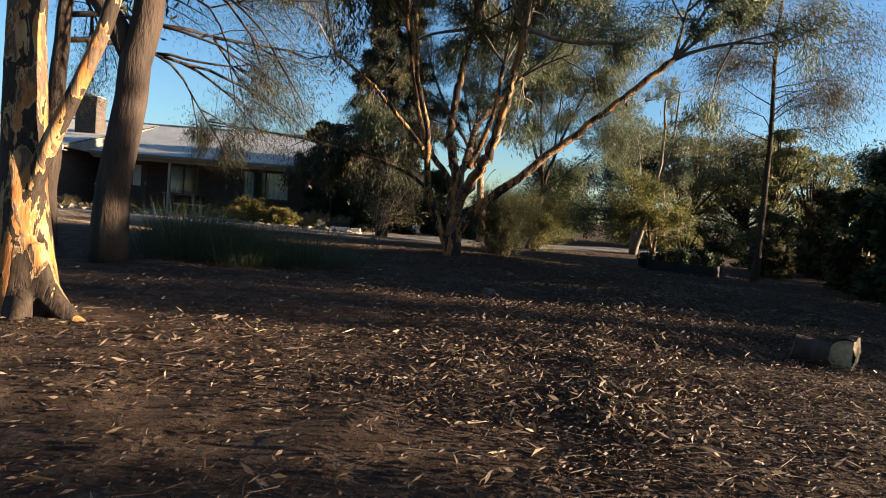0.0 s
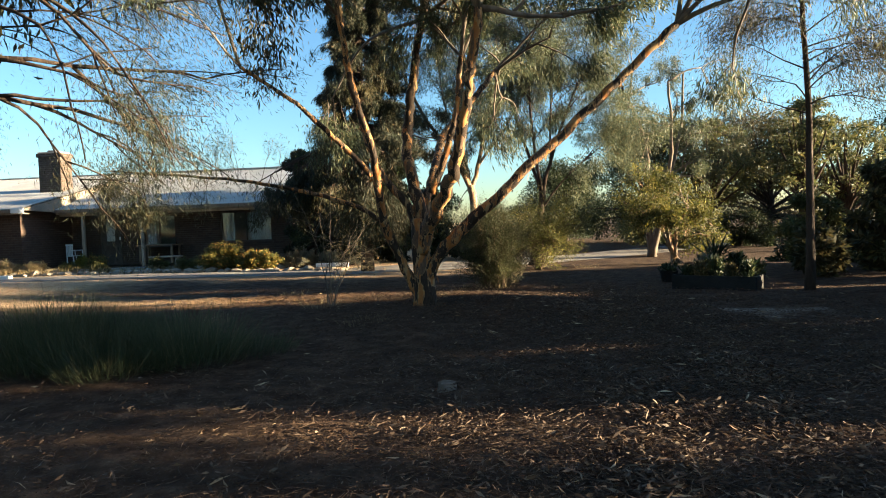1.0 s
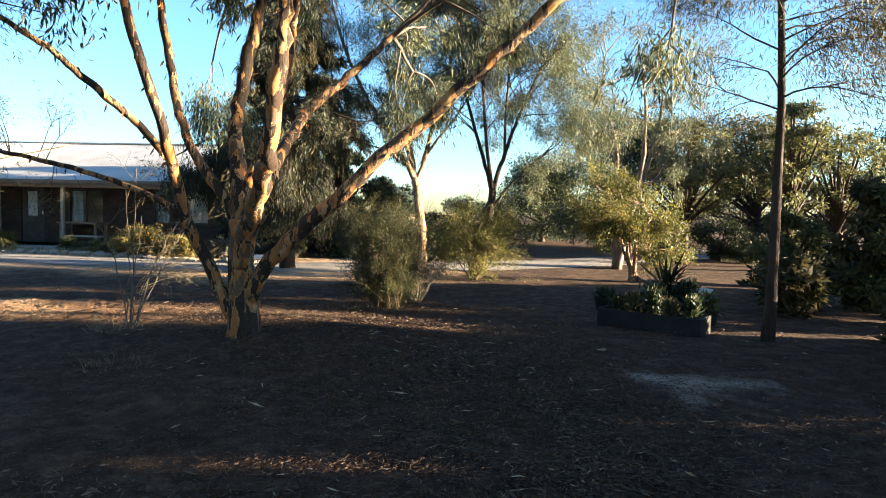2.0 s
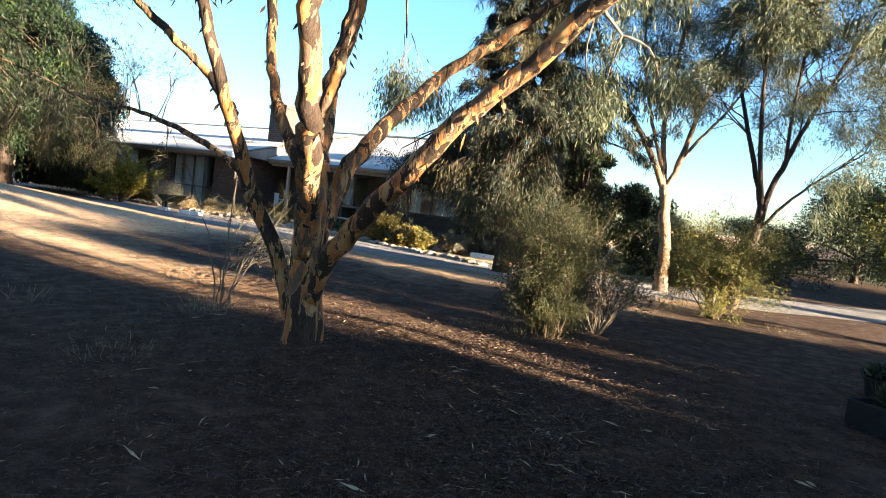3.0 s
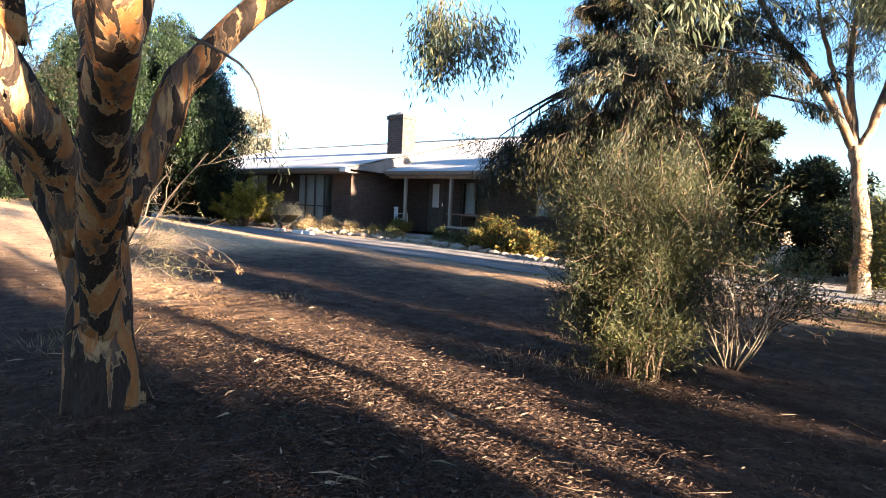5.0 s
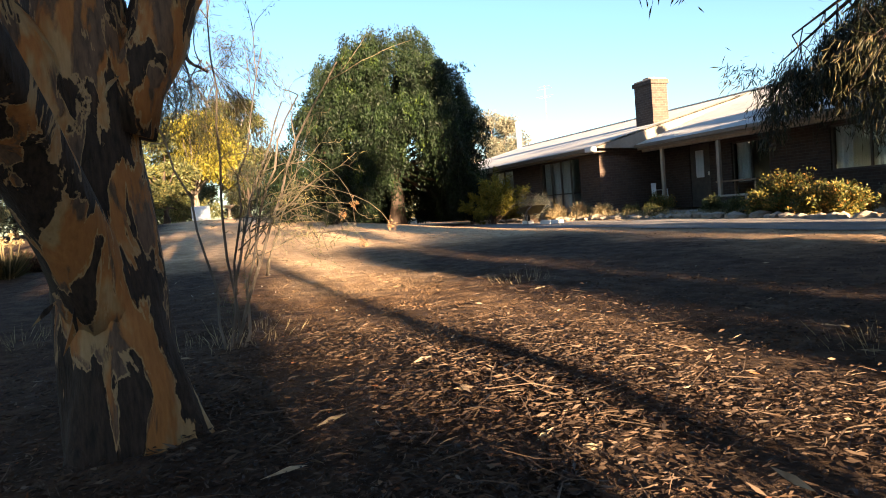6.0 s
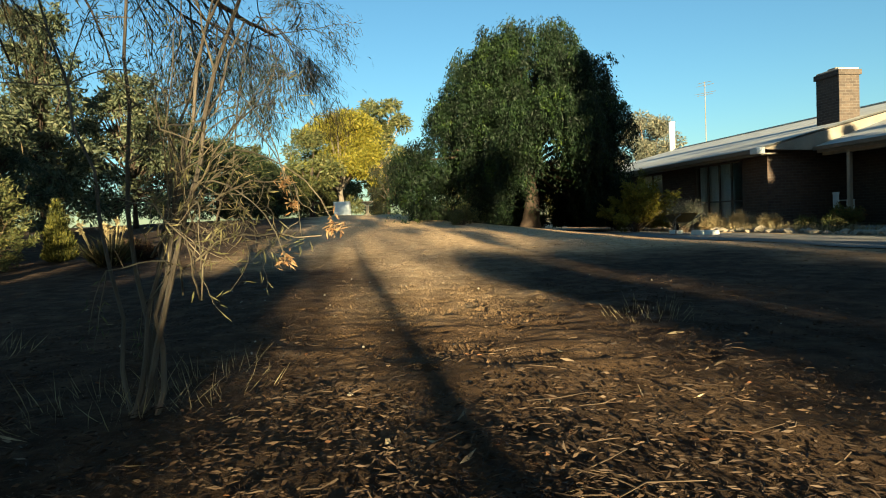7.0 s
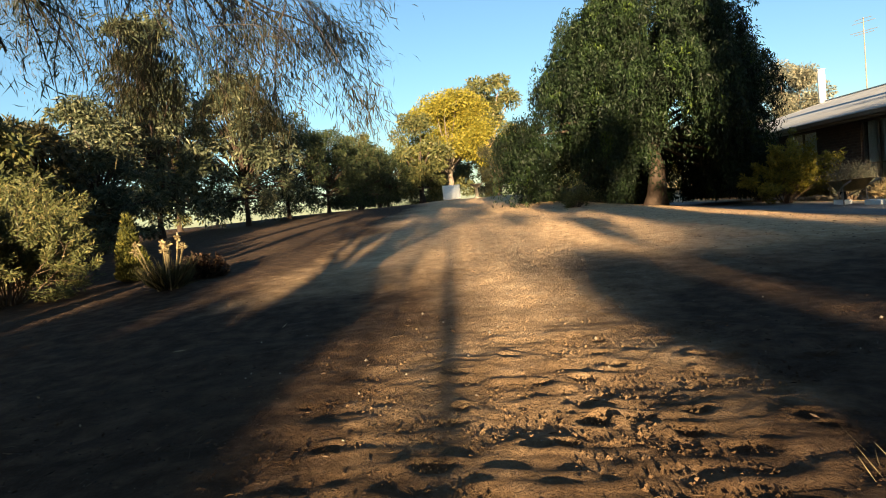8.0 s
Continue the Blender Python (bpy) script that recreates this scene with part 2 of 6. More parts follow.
LEAF_BOUND = leafy("grey_green_leaves", [(0.0, (0.035, 0.047, 0.028)), (0.6, (0.08, 0.095, 0.055)), (1.0, (0.18, 0.18, 0.11))], 0.3)
LEAF_MALLEE = leafy("mallee_leaves", [(0.0, (0.05, 0.058, 0.016)), (0.6, (0.12, 0.12, 0.028)), (1.0, (0.25, 0.21, 0.05))], 0.35, 0.55, ((0.36, (0.35, 0.4, 0.4)), (0.55, (0.9, 0.9, 0.9)), (0.7, (1.5, 1.4, 1.0))))
LEAF_BRUSH = leafy("brownish_olive_leaves", [(0.0, (0.03, 0.032, 0.015)), (0.6, (0.07, 0.065, 0.03)), (1.0, (0.15, 0.115, 0.055))], 0.3)
LEAF_GREY = leafy("grey_leaves", [(0.0, (0.09, 0.1, 0.08)), (0.7, (0.17, 0.17, 0.13)), (1.0, (0.27, 0.24, 0.17))], 0.3)
LEAF_PALE = leafy("pale_olive_leaves", [(0.0, (0.09, 0.085, 0.04)), (0.6, (0.2, 0.18, 0.085)), (1.0, (0.34, 0.28, 0.14))], 0.35)
LEAF_FALLEN = leafy("fallen_gum_leaves", [(0.0, (0.055, 0.036, 0.024)), (0.6, (0.11, 0.073, 0.05)), (0.92, (0.155, 0.108, 0.074)), (1.0, (0.25, 0.19, 0.135))], 0.1, 0.7)
LEAF_DRY = leafy("dry_leaves", [(0.0, (0.022, 0.013, 0.009)), (0.5, (0.047, 0.028, 0.018)), (0.88, (0.082, 0.05, 0.031)), (0.98, (0.12, 0.08, 0.052)), (1.0, (0.2, 0.075, 0.032))], 0.1, 0.7)
LEAF_HEDGE = leafy("hedge_leaves", [(0.0, (0.04, 0.055, 0.018)), (0.55, (0.1, 0.11, 0.03)), (0.85, (0.3, 0.22, 0.05)), (1.0, (0.4, 0.16, 0.05))], 0.35)
GRAVEL = surface("grey_gravel", [(0.3, (0.19, 0.175, 0.16)), (0.7, (0.3, 0.275, 0.25))], 1.5, (1, 1, 1), 0.95, 0.8, 60, 0.03, 0.0, 0.1, 0.5)
GRASS = leafy("green_grass", [(0.0, (0.03, 0.042, 0.02)), (0.8, (0.07, 0.085, 0.045)), (1.0, (0.16, 0.14, 0.08))], 0.25)
DRYGRASS = leafy("dry_grass", [(0.0, (0.2, 0.15, 0.08)), (1.0, (0.42, 0.34, 0.2))], 0.3)
FLOWER = leafy("dried_flower_heads", [(0.0, (0.28, 0.14, 0.06)), (1.0, (0.5, 0.33, 0.18))], 0.3)
PALETWIG = surface("pale_dry_twigs", [(0.3, (0.1, 0.08, 0.056)), (0.7, (0.23, 0.185, 0.125))], 12, (1, 1, 1), 0.85, 0.3)
TWIG = surface("twig_wood", [(0.3, (0.045, 0.028, 0.018)), (0.7, (0.125, 0.082, 0.052))], 12, (1, 1, 1), 0.85, 0.3)
CUT = surface("cut_wood", [(0.3, (0.22, 0.155, 0.09)), (0.7, (0.42, 0.32, 0.2))], 14, (1, 1, 1), 0.85, 0.8, 30, 0.02)
BRICK = brick_mat("brown_bricks", (0.05, 0.03, 0.022), (0.075, 0.046, 0.033), (0.085, 0.07, 0.058))
CHIMBRICK = brick_mat("chimney_bricks", (0.05, 0.035, 0.028), (0.08, 0.057, 0.044), (0.12, 0.1, 0.085))
ROOF = surface("pale_roof_steel", [(0.3, (0.42, 0.41, 0.39)), (0.7, (0.56, 0.55, 0.52))], 1.2, (1, 1, 1), 0.45, 0.05, 30, 0.005, 0.3, 0.4, 0.12)
GUTTER = surface("brown_gutter", [(0.3, (0.16, 0.13, 0.1)), (0.7, (0.24, 0.2, 0.16))], 3, (1, 1, 1), 0.5, 0.1)
WHITE = surface("white_paint", [(0.3, (0.68, 0.67, 0.63)), (0.7, (0.8, 0.79, 0.75))], 3, (1, 1, 1), 0.5, 0.05, 30, 0.01, 0, 0.4, 0.1)
POSTW = surface("weathered_post_timber", [(0.3, (0.28, 0.22, 0.16)), (0.7, (0.42, 0.34, 0.26))], 6, (1, 1, 0.2), 0.8, 0.3)
FRAMEW = surface("dark_window_frame", [(0.3, (0.07, 0.055, 0.045)), (0.7, (0.12, 0.1, 0.08))], 6, (1, 1, 1), 0.5, 0.1)
CURTAIN = surface("white_curtain", [(0.3, (0.55, 0.57, 0.56)), (0.7, (0.75, 0.76, 0.74))], 4, (9, 1, 0.4), 0.9, 0.2)
GLASS = glass_mat("window_glass")
CONCRETE = surface("concrete", [(0.3, (0.28, 0.26, 0.23)), (0.7, (0.42, 0.39, 0.35))], 2.5, (1, 1, 1), 0.9, 0.3)
BLACKP = surface("black_plastic", [(0.3, (0.01, 0.01, 0.01)), (0.7, (0.022, 0.022, 0.022))], 5, (1, 1, 1), 0.75, 0.1, 40, 0.02, 0.0, 0.15)
WHITEP = surface("white_plastic", [(0.3, (0.6, 0.62, 0.62)), (0.7, (0.75, 0.77, 0.77))], 5, (1, 1, 1), 0.4, 0.05, 30, 0.01, 0, 0.4, 0.15)
STONE = surface("garden_stone", [(0.3, (0.2, 0.16, 0.12)), (0.7, (0.42, 0.35, 0.27))], 5, (1, 1, 1), 0.9, 0.5)
BARROW = surface("worn_steel_tray", [(0.3, (0.1, 0.07, 0.03)), (0.7, (0.2, 0.145, 0.06))], 5, (1, 1, 1), 0.6, 0.2, 30, 0.01, 0.1)
TABLEW = surface("table_timber", [(0.3, (0.2, 0.13, 0.08)), (0.7, (0.32, 0.22, 0.14))], 7, (1, 1, 1), 0.7, 0.2)


# building helpers
def mesh_ob(name, verts, faces, mat, parent=None, label="", smooth=False):
    me = bpy.data.meshes.new(name)
    me.from_pydata([tuple(v) for v in verts], [], faces)
    me.materials.append(mat)
    if smooth:
        me.polygons.foreach_set("use_smooth", [True] * len(me.polygons))
    me.update()
    ob = new(name, me)
    if parent:
        ob.parent = parent
    if label:
        ob["label"] = label
    return ob


def quads_ob(name, V, mat, parent=None, label="", per=4):
    """A mesh of many loose faces from an array (n, per, 3)."""
    V = np.asarray(V, dtype=np.float32)
    n = len(V)
    me = bpy.data.meshes.new(name)
    me.vertices.add(n * per)
    me.vertices.foreach_set("co", V.reshape(-1))
    me.loops.add(n * per)
    me.loops.foreach_set("vertex_index", np.arange(n * per, dtype=np.int32))
    me.polygons.add(n)
    me.polygons.foreach_set("loop_start", np.arange(0, n * per, per, dtype=np.int32))
    me.materials.append(mat)
    me.update(calc_edges=True)
    ob = new(name, me)
    if parent:
        ob.parent = parent
    if label:
        ob["label"] = label
    ob["kind"] = "stuff"
    return ob


def part(name, bm, mat, parent=None, label=""):
    me = bpy.data.meshes.new(name)
    bm.to_mesh(me)
    bm.free()
    me.materials.append(mat)
    ob = new(name, me)
    if parent:
        ob.parent = parent
    if label:
        ob["label"] = label
    return ob


def box(name, x0, y0, z0, x1, y1, z1, mat, parent=None, label="", bevel=0.006):
    bm = bmesh.new()
    bmesh.ops.create_cube(bm, size=1)
    for v in bm.verts:
        v.co = ((x0 + x1) / 2 + v.co.x * (x1 - x0), (y0 + y1) / 2 + v.co.y * (y1 - y0), (z0 + z1) / 2 + v.co.z * (z1 - z0))
    if bevel:
        bmesh.ops.bevel(bm, geom=bm.edges[:], offset=min(bevel, 0.3 * min(x1 - x0, y1 - y0, z1 - z0)), segments=1, affect="EDGES")
    return part(name, bm, mat, parent, label)


def thing(name, label, category, group="", loc=(0, 0, 0)):
    e = new(name)
    e.empty_display_size = 0.1
    e.location = loc
    return tagged(e, label, category, group)


def tube_data(path, radii, sides=10, rng=None, wob=0.0, verts=None, faces=None):
    """Rings along a path; appends to verts and faces."""
    verts = [] if verts is None else verts
    faces = [] if faces is None else faces
    P = np.array(path, float)
    T = np.gradient(P, axis=0)
    T /= np.linalg.norm(T, axis=1)[:, None] + 1e-9
    ref = np.array([0.31, 0.95, 0.05])
    if abs(T[0] @ ref) > 0.9:
        ref = np.array([1.0, 0.0, 0.0])
    base = len(verts)
    ang = np.linspace(0, 2 * np.pi, sides, endpoint=False)
    for p, t, r in zip(P, T, radii):
        u = np.cross(t, ref)
        u /= np.linalg.norm(u)
        v = np.cross(t, u)
        rr = r * np.array([1 + wob * 2.2 * noise.noise((1.6 * math.cos(w) + 7 * base, 1.6 * math.sin(w), p[2] * 2.2)) + wob * noise.noise((4 * math.cos(w), 4 * math.sin(w) + base, p[2] * 5)) for w in ang]) if wob else r * np.ones(sides)
        verts.extend((p + (np.cos(ang) * rr)[:, None] * u + (np.sin(ang) * rr)[:, None] * v).tolist())
    for i in range(len(P) - 1):
        for j in range(sides):
            a, b = base + i * sides + j, base + i * sides + (j + 1) % sides
            faces.append((a, b, b + sides, a + sides))
    faces.append(tuple(base + j for j in range(sides))[::-1])
    faces.append(tuple(base + (len(P) - 1) * sides + j for j in range(sides)))
    return verts, faces


def smooth_path(pts, n):
    """A smooth curve through a few points."""
    P = np.array(pts, float)
    s = np.r_[0, np.cumsum(np.linalg.norm(np.diff(P, axis=0), axis=1))]
    u = np.linspace(0, s[-1], n)
    lin = np.stack([np.interp(u, s, c) for c in P.T], 1)
    for _ in range(3):
        lin[1:-1] = (lin[:-2] + 2 * lin[1:-1] + lin[2:]) / 4
    return lin


def limb(name, pts, r0, r1, mat, parent, rng, n=16, sides=12, wob=0.06, label="", flare=0.0):
    P = smooth_path(pts, n)
    k = np.linspace(0, 1, n)
    R = r0 + (r1 - r0) * k ** 0.8
    R = R * (1 + flare * np.exp(-k * 9))
    P[1:-1] += rng.normal(0, 0.12 * r0, (n - 2, 3))
    v, f = tube_data(P, R, sides, rng, wob)
    return mesh_ob(name, v, f, mat, parent, label, smooth=True)


def orient(dirs, rng):
    d = dirs / (np.linalg.norm(dirs, axis=1)[:, None] + 1e-9)
    r = rng.normal(0, 1, d.shape)
    s = np.cross(d, r)
    s /= np.linalg.norm(s, axis=1)[:, None] + 1e-9
    return d, s


def leaf_quads(pos, dirs, length, width, rng, vary=0.35):
    """Pointed leaf blades (kite shaped) at pos along dirs."""
    d, s = orient(dirs, rng)
    n = len(pos)
    L = length * (1 + rng.uniform(-vary, vary, n))[:, None]
    W = width * (1 + rng.uniform(-vary, vary, n))[:, None]
    up = np.cross(d, s)
    mid = pos + d * L * 0.45 + up * L * rng.uniform(-0.12, 0.12, n)[:, None]
    return np.stack([pos, mid + s * W * 0.5, pos + d * L, mid - s * W * 0.5], 1)


def branchlets(rng, start, direction, length, radius, levels, gravity=-0.1, spread=0.6, kids=3, verts=None, faces=None, tips=None, sides=5, wander=0.25):
    """Grows a limb with side limbs. Collects its tubes and the points along its outer twigs."""
    n = 5
    p = np.array(start, float)
    d = np.array(direction, float)
    d /= np.linalg.norm(d)
    path = [p.copy()]
    ds = []
    for i in range(n):
        d = d + rng.normal(0, wander / n ** 0.5, 3) + np.array([0, 0, gravity / n])
        d /= np.linalg.norm(d)
        p = p + d * length / n
        path.append(p.copy())
        ds.append(d.copy())
    tube_data(path, np.linspace(radius, radius * 0.5, n + 1), sides, None, 0, verts, faces)
    if levels == 0:
        for q, e in zip(path[2:], ds[1:]):
            tips.append((q, e, length))
        return
    for c in range(kids):
        i = rng.integers(2, n + 1) if c else n
        e = ds[i - 1] + rng.normal(0, spread, 3)
        branchlets(rng, path[i], e, length * rng.uniform(0.55, 0.85), radius * 0.55, levels - 1, gravity, spread, kids, verts, faces, tips, max(3, sides - 1), wander)


def foliage(tips, per, length, width, scatter, rng, droop=0.4):
    """Leaves round the twig points."""
    T = np.array([t[0] for t in tips])
    D = np.array([t[1] for t in tips])
    S = np.array([t[2] for t in tips])
    idx = np.repeat(np.arange(len(T)), per)
    pos = T[idx] + rng.normal(0, 1, (len(idx), 3)) * (scatter * S[idx])[:, None]
    dirs = D[idx] * 0.6 + rng.normal(0, 0.6, (len(idx), 3)) + np.array([0, 0, -droop])
    return leaf_quads(pos, dirs, length, width, rng)


def gz(x, y):
    """Height of the ground."""
    x, y = np.asarray(x, float), np.asarray(y, float)
    ss = lambda v, a, b: (lambda q: q * q * (3 - 2 * q))(np.clip((v - a) / (b - a), 0, 1))
    z = 0.07 * np.exp(-(x ** 2 + y ** 2) / (2 * 1.1 ** 2)) - 0.04 - 0.06 * ss(y, 0.5, 3) - 0.13 * ss(y, 5, 11)
    z = z + 0.033 * np.clip(-x - 5.5, 0, 32) * (1 - ss(y, 4, 10))
    z = z + 0.012 * np.sin(1.7 * x + 0.6 * y) * np.sin(1.3 * y - 0.4 * x + 1) + 0.02 * np.sin(0.5 * x + 2) * np.sin(0.6 * y)
    return z


def gpt(x, y, dz=0.0):
    return (x, y, float(gz(x, y)) + dz)


# ground: one sheet to the horizon, finer near the path
def axis_steps(lo, hi, fine_lo, fine_hi, step):
    a = list(np.arange(fine_lo, fine_hi, step))
    s, v = step, fine_hi
    while v < hi:
        a.append(v)
        s *= 1.16
        v += s
    a.append(hi)
    s, v, b = step, fine_lo, []
    while v > lo:
        s *= 1.16
        v -= s
        b.append(max(v, lo))
    return np.array(sorted(set(b + a)))


gx = np.unique(np.round(np.r_[axis_steps(-1500, 1500, -9, 7, 0.1), np.arange(-5.0, -1.4, 0.03)], 3))
gy = np.unique(np.round(np.r_[axis_steps(-1500, 1500, -9, 6, 0.1), np.arange(0.4, 3.2, 0.03)], 3))
GX, GY = np.meshgrid(gx, gy)
GZ = gz(GX, GY)
rough_near = np.exp(-np.maximum(0, np.hypot(GX, GY) - 10) / 4)
lump = np.array([[noise.noise((x * 2.3, y * 2.3, 0)) * 0.022 + noise.noise((x * 6, y * 6, 4)) * 0.01 for x in gx] for y in gy])
GZ = GZ + lump * rough_near
# trodden patch of bare ground: ripples across the track and hoof-sized dents
track = np.exp(-((GX + 3.4) / 1.9) ** 4 - ((GY - 1.75) / 1.25) ** 4)
ripple = np.array([[noise.noise((x * 4.2 + 0.8 * noise.noise((x, y, 9)), y * 1.3, 2)) for x in gx] for y in gy])
clod = np.array([[noise.noise((x * 13, y * 9, 7)) for x in gx] for y in gy])
ridge = np.array([[0.5 - abs(noise.noise((x * 10 + 2 * noise.noise((x * 3, y * 3, 5)), y * 8, 1))) for x in gx] for y in gy])
GZ = GZ + track * (0.004 * ripple + 0.012 * clod + 0.006 * ridge)
dr = np.random.default_rng(5)
for k in range(64):
    cx, cy = -3.2 + dr.normal(0, 0.85), 2.0 + dr.normal(0, 0.65)
    wx, wy = dr.uniform(0.025, 0.055), dr.uniform(0.03, 0.065)
    q = ((GX - cx) / wx) ** 2 + ((GY - cy) / wy) ** 2
    GZ = GZ - dr.uniform(0.012, 0.038) * (np.exp(-q ** 2) - 0.35 * np.exp(-(np.sqrt(q) - 1.5) ** 2 * 6))
nx = len(gx)
gv = np.stack([GX, GY, GZ], -1).reshape(-1, 3)
gf = [(j * nx + i, j * nx + i + 1, (j + 1) * nx + i + 1, (j + 1) * nx + i) for j in range(len(gy) - 1) for i in range(nx - 1)]
ground = mesh_ob("ground", gv, gf, SOIL, smooth=True)
tagged(ground, "brown mulch and bare sandy ground under the trees", "ground", kind="structure")

# gravel drive along the house that bends away to the north-east
def drive_y(x):
    return 9.6 if x < -4 else 9.6 + 0.035 * (x + 4) ** 2 * 1.0 + 0.25 * (x + 4)


dv, df = [], []
xs = np.linspace(-60, 30, 180)
for i, x in enumerate(xs):
    for k, w in enumerate(np.linspace(-1.7, 1.7, 9)):
        y = drive_y(x) + w + 0.12 * noise.noise((x * 0.7, w, 0)) * (abs(w) > 1.5)
        dv.append((x, y, float(gz(x, y)) + 0.014 + 0.01 * (1 - (w / 1.7) ** 2)))
        if i and k:
            o = i * 9 + k
            df.append((o - 10, o - 1, o, o - 9))
drive = mesh_ob("gravel_drive", dv, df, GRAVEL, smooth=True)
tagged(drive, "grey gravel drive in the shade", "drive", kind="structure")

# HOUSE
HX0, HX1, WINGX = -33.0, -7.3, -16.4      # house ends and the corner of the forward wing
FRONT, WINGY, BACK = 16.1, 13.3, 23.9
EAVE, WEAVE = 14.5, 12.75
FLOORZ, EAVEZ, RIDGEY, RIDGEZ = -0.08, 2.2, 20.0, 3.95
house = thing("brick_house", "low brown brick house with pale steel roof and shaded veranda", "house", loc=(0.05, 0.1, -0.07))


def wall_with_openings(name, axis, at, a0, a1, z0, z1, openings, thick, mat, parent, label=""):
    """A wall along x or y with holes through it, built from blocks that meet end to end."""
    us = sorted({a0, a1, *[o[0] for o in openings], *[o[1] for o in openings]})
    ws = sorted({z0, z1, *[o[2] for o in openings], *[o[3] for o in openings]})
    bm = bmesh.new()
    for u0, u1 in zip(us[:-1], us[1:]):
        for w0, w1 in zip(ws[:-1], ws[1:]):
            if any(o[0] <= u0 and u1 <= o[1] and o[2] <= w0 and w1 <= o[3] for o in openings):
                continue
            c = [((u, at, w) if axis == "x" else (at, u, w)) for u, w in ((u0, w0), (u1, w0), (u1, w1), (u0, w1))]
            bm.faces.new([bm.verts.new(p) for p in c])
    bmesh.ops.remove_doubles(bm, verts=bm.verts, dist=1e-4)
    got = bmesh.ops.extrude_face_region(bm, geom=bm.faces[:])
    for q in got["geom"]:
        if isinstance(q, bmesh.types.BMVert):
            q.co[1 if axis == "x" else 0] += thick
    bmesh.ops.recalc_face_normals(bm, faces=bm.faces)
    return part(name, bm, mat, parent, label)


wall_with_openings("front_wall", "x", FRONT, WINGX, HX1, FLOORZ - 0.3, 2.6, [(-10.1, -8.0, 0.72, 1.92), (-15.2, -14.3, FLOORZ, 2.0), (-13.4, -12.0, 0.6, 1.9)], 0.25, BRICK, house, "shaded dark-brown brick wall")
wall_with_openings("wing_front_wall", "x", WINGY, HX0, WINGX, FLOORZ - 0.3, 2.35, [(-20.3, -17.6, 0.02, 2.02), (-24.5, -22.6, 0.4, 2.0), (-29, -27, 0.7, 2.0)], 0.25, BRICK, house)
wall_with_openings("wing_side_wall", "y", WINGX - 0.25, WINGY + 0.25, FRONT, FLOORZ - 0.3, 2.35, [], 0.25, BRICK, house)
wall_with_openings("end_wall", "y", HX1 - 0.25, FRONT + 0.25, BACK, FLOORZ - 0.3, 2.5, [], 0.25, BRICK, house)
wall_with_openings("far_end_wall", "y", HX0, WINGY + 0.25, BACK, FLOORZ - 0.3, 2.35, [], 0.25, BRICK, house)
wall_with_openings("back_wall", "x", BACK - 0.25, HX0 + 0.25, HX1 - 0.25, FLOORZ - 0.3, 2.3, [], 0.25, BRICK, house)
box("floor_slab", HX0 + 0.26, WINGY + 0.26, FLOORZ - 0.25, HX1 - 0.26, BACK - 0.26, FLOORZ, CONCRETE, house, bevel=0)
# unseen partition added to keep the inside dark
box("light_stop_wall", HX0 + 0.3, 18.2, FLOORZ, HX1 - 0.3, 18.3, 2.55, CURTAIN, house, bevel=0)


def window(x0, x1, z0, z1, y, bars, rails=(), curtain=(), name="window"):
    """A window with frame, panes and curtains, set into the wall at y."""
    w = part(name, bmesh.new(), FRAMEW, house)
    fr = 0.05
    for a, b, c, d in ((x0, x1, z0, z0 + fr), (x0, x1, z1 - fr, z1), (x0, x0 + fr, z0 + fr, z1 - fr), (x1 - fr, x1, z0 + fr, z1 - fr)):
        box("frame", a, y + 0.06, c, b, y + 0.14, d, FRAMEW, w)
    xs = [x0 + fr] + list(bars) + [x1 - fr]
    for bx in bars:
        box("mullion", bx - 0.025, y + 0.065, z0 + fr, bx + 0.025, y + 0.135, z1 - fr, FRAMEW, w)
    for rz in rails:
        box("rail", x0 + fr, y + 0.07, rz - 0.02, x1 - fr, y + 0.13, rz + 0.02, FRAMEW, w)
    for i in range(len(xs) - 1):
        g = box("pane", xs[i], y + 0.095, z0 + fr, xs[i + 1], y + 0.102, z1 - fr, GLASS, w, bevel=0)
        g.visible_shadow = False
    for c0, c1 in curtain:
        n = max(8, int((c1 - c0) / 0.02))
        v, f = [], []
        for i in range(n + 1):
            x = c0 + (c1 - c0) * i / n
            dy = 0.02 * math.sin(x * 46) + 0.008 * math.sin(x * 113)
            v += [(x, y + 0.22 + dy, z0 + 0.02), (x, y + 0.22 + dy, z1 - 0.02)]
            if i:
                f.append((2 * i - 2, 2 * i, 2 * i + 1, 2 * i - 1))
        mesh_ob("curtain", v, f, CURTAIN, w, "pale hanging curtain", smooth=True)
    box("sill", x0 - 0.05, y - 0.05, z0 - 0.07, x1 + 0.05, y + 0.05, z0 - 0.003, BRICK, w)
    return w


window(-10.1, -8.0, 0.72, 1.92, FRONT, (-9.05,), (), ((-9.0, -8.06), (-10.05, -9.6)))
window(-20.3, -17.6, 0.02, 2.02, WINGY, (-19.62, -18.95, -18.28), (0.75,), ((-19.6, -18.3), (-20.25, -19.95)))
window(-24.5, -22.6, 0.4, 2.0, WINGY, (-23.55,), (), ((-24.4, -23.6),))
window(-29, -27, 0.7, 2.0, WINGY, (-28,), (), ((-28.9, -28.1),))
window(-13.4, -12.0, 0.6, 1.9, FRONT, (-12.7,), (), ((-13.3, -12.9),))
door = box("front_door", -15.2, FRONT + 0.05, FLOORZ, -14.3, FRONT + 0.1, 2.0, FRAMEW, house, "dark timber door in shade")
box("door_glass", -14.95, FRONT + 0.04, 0.9, -14.6, FRONT + 0.049, 1.8, CURTAIN, door, bevel=0)
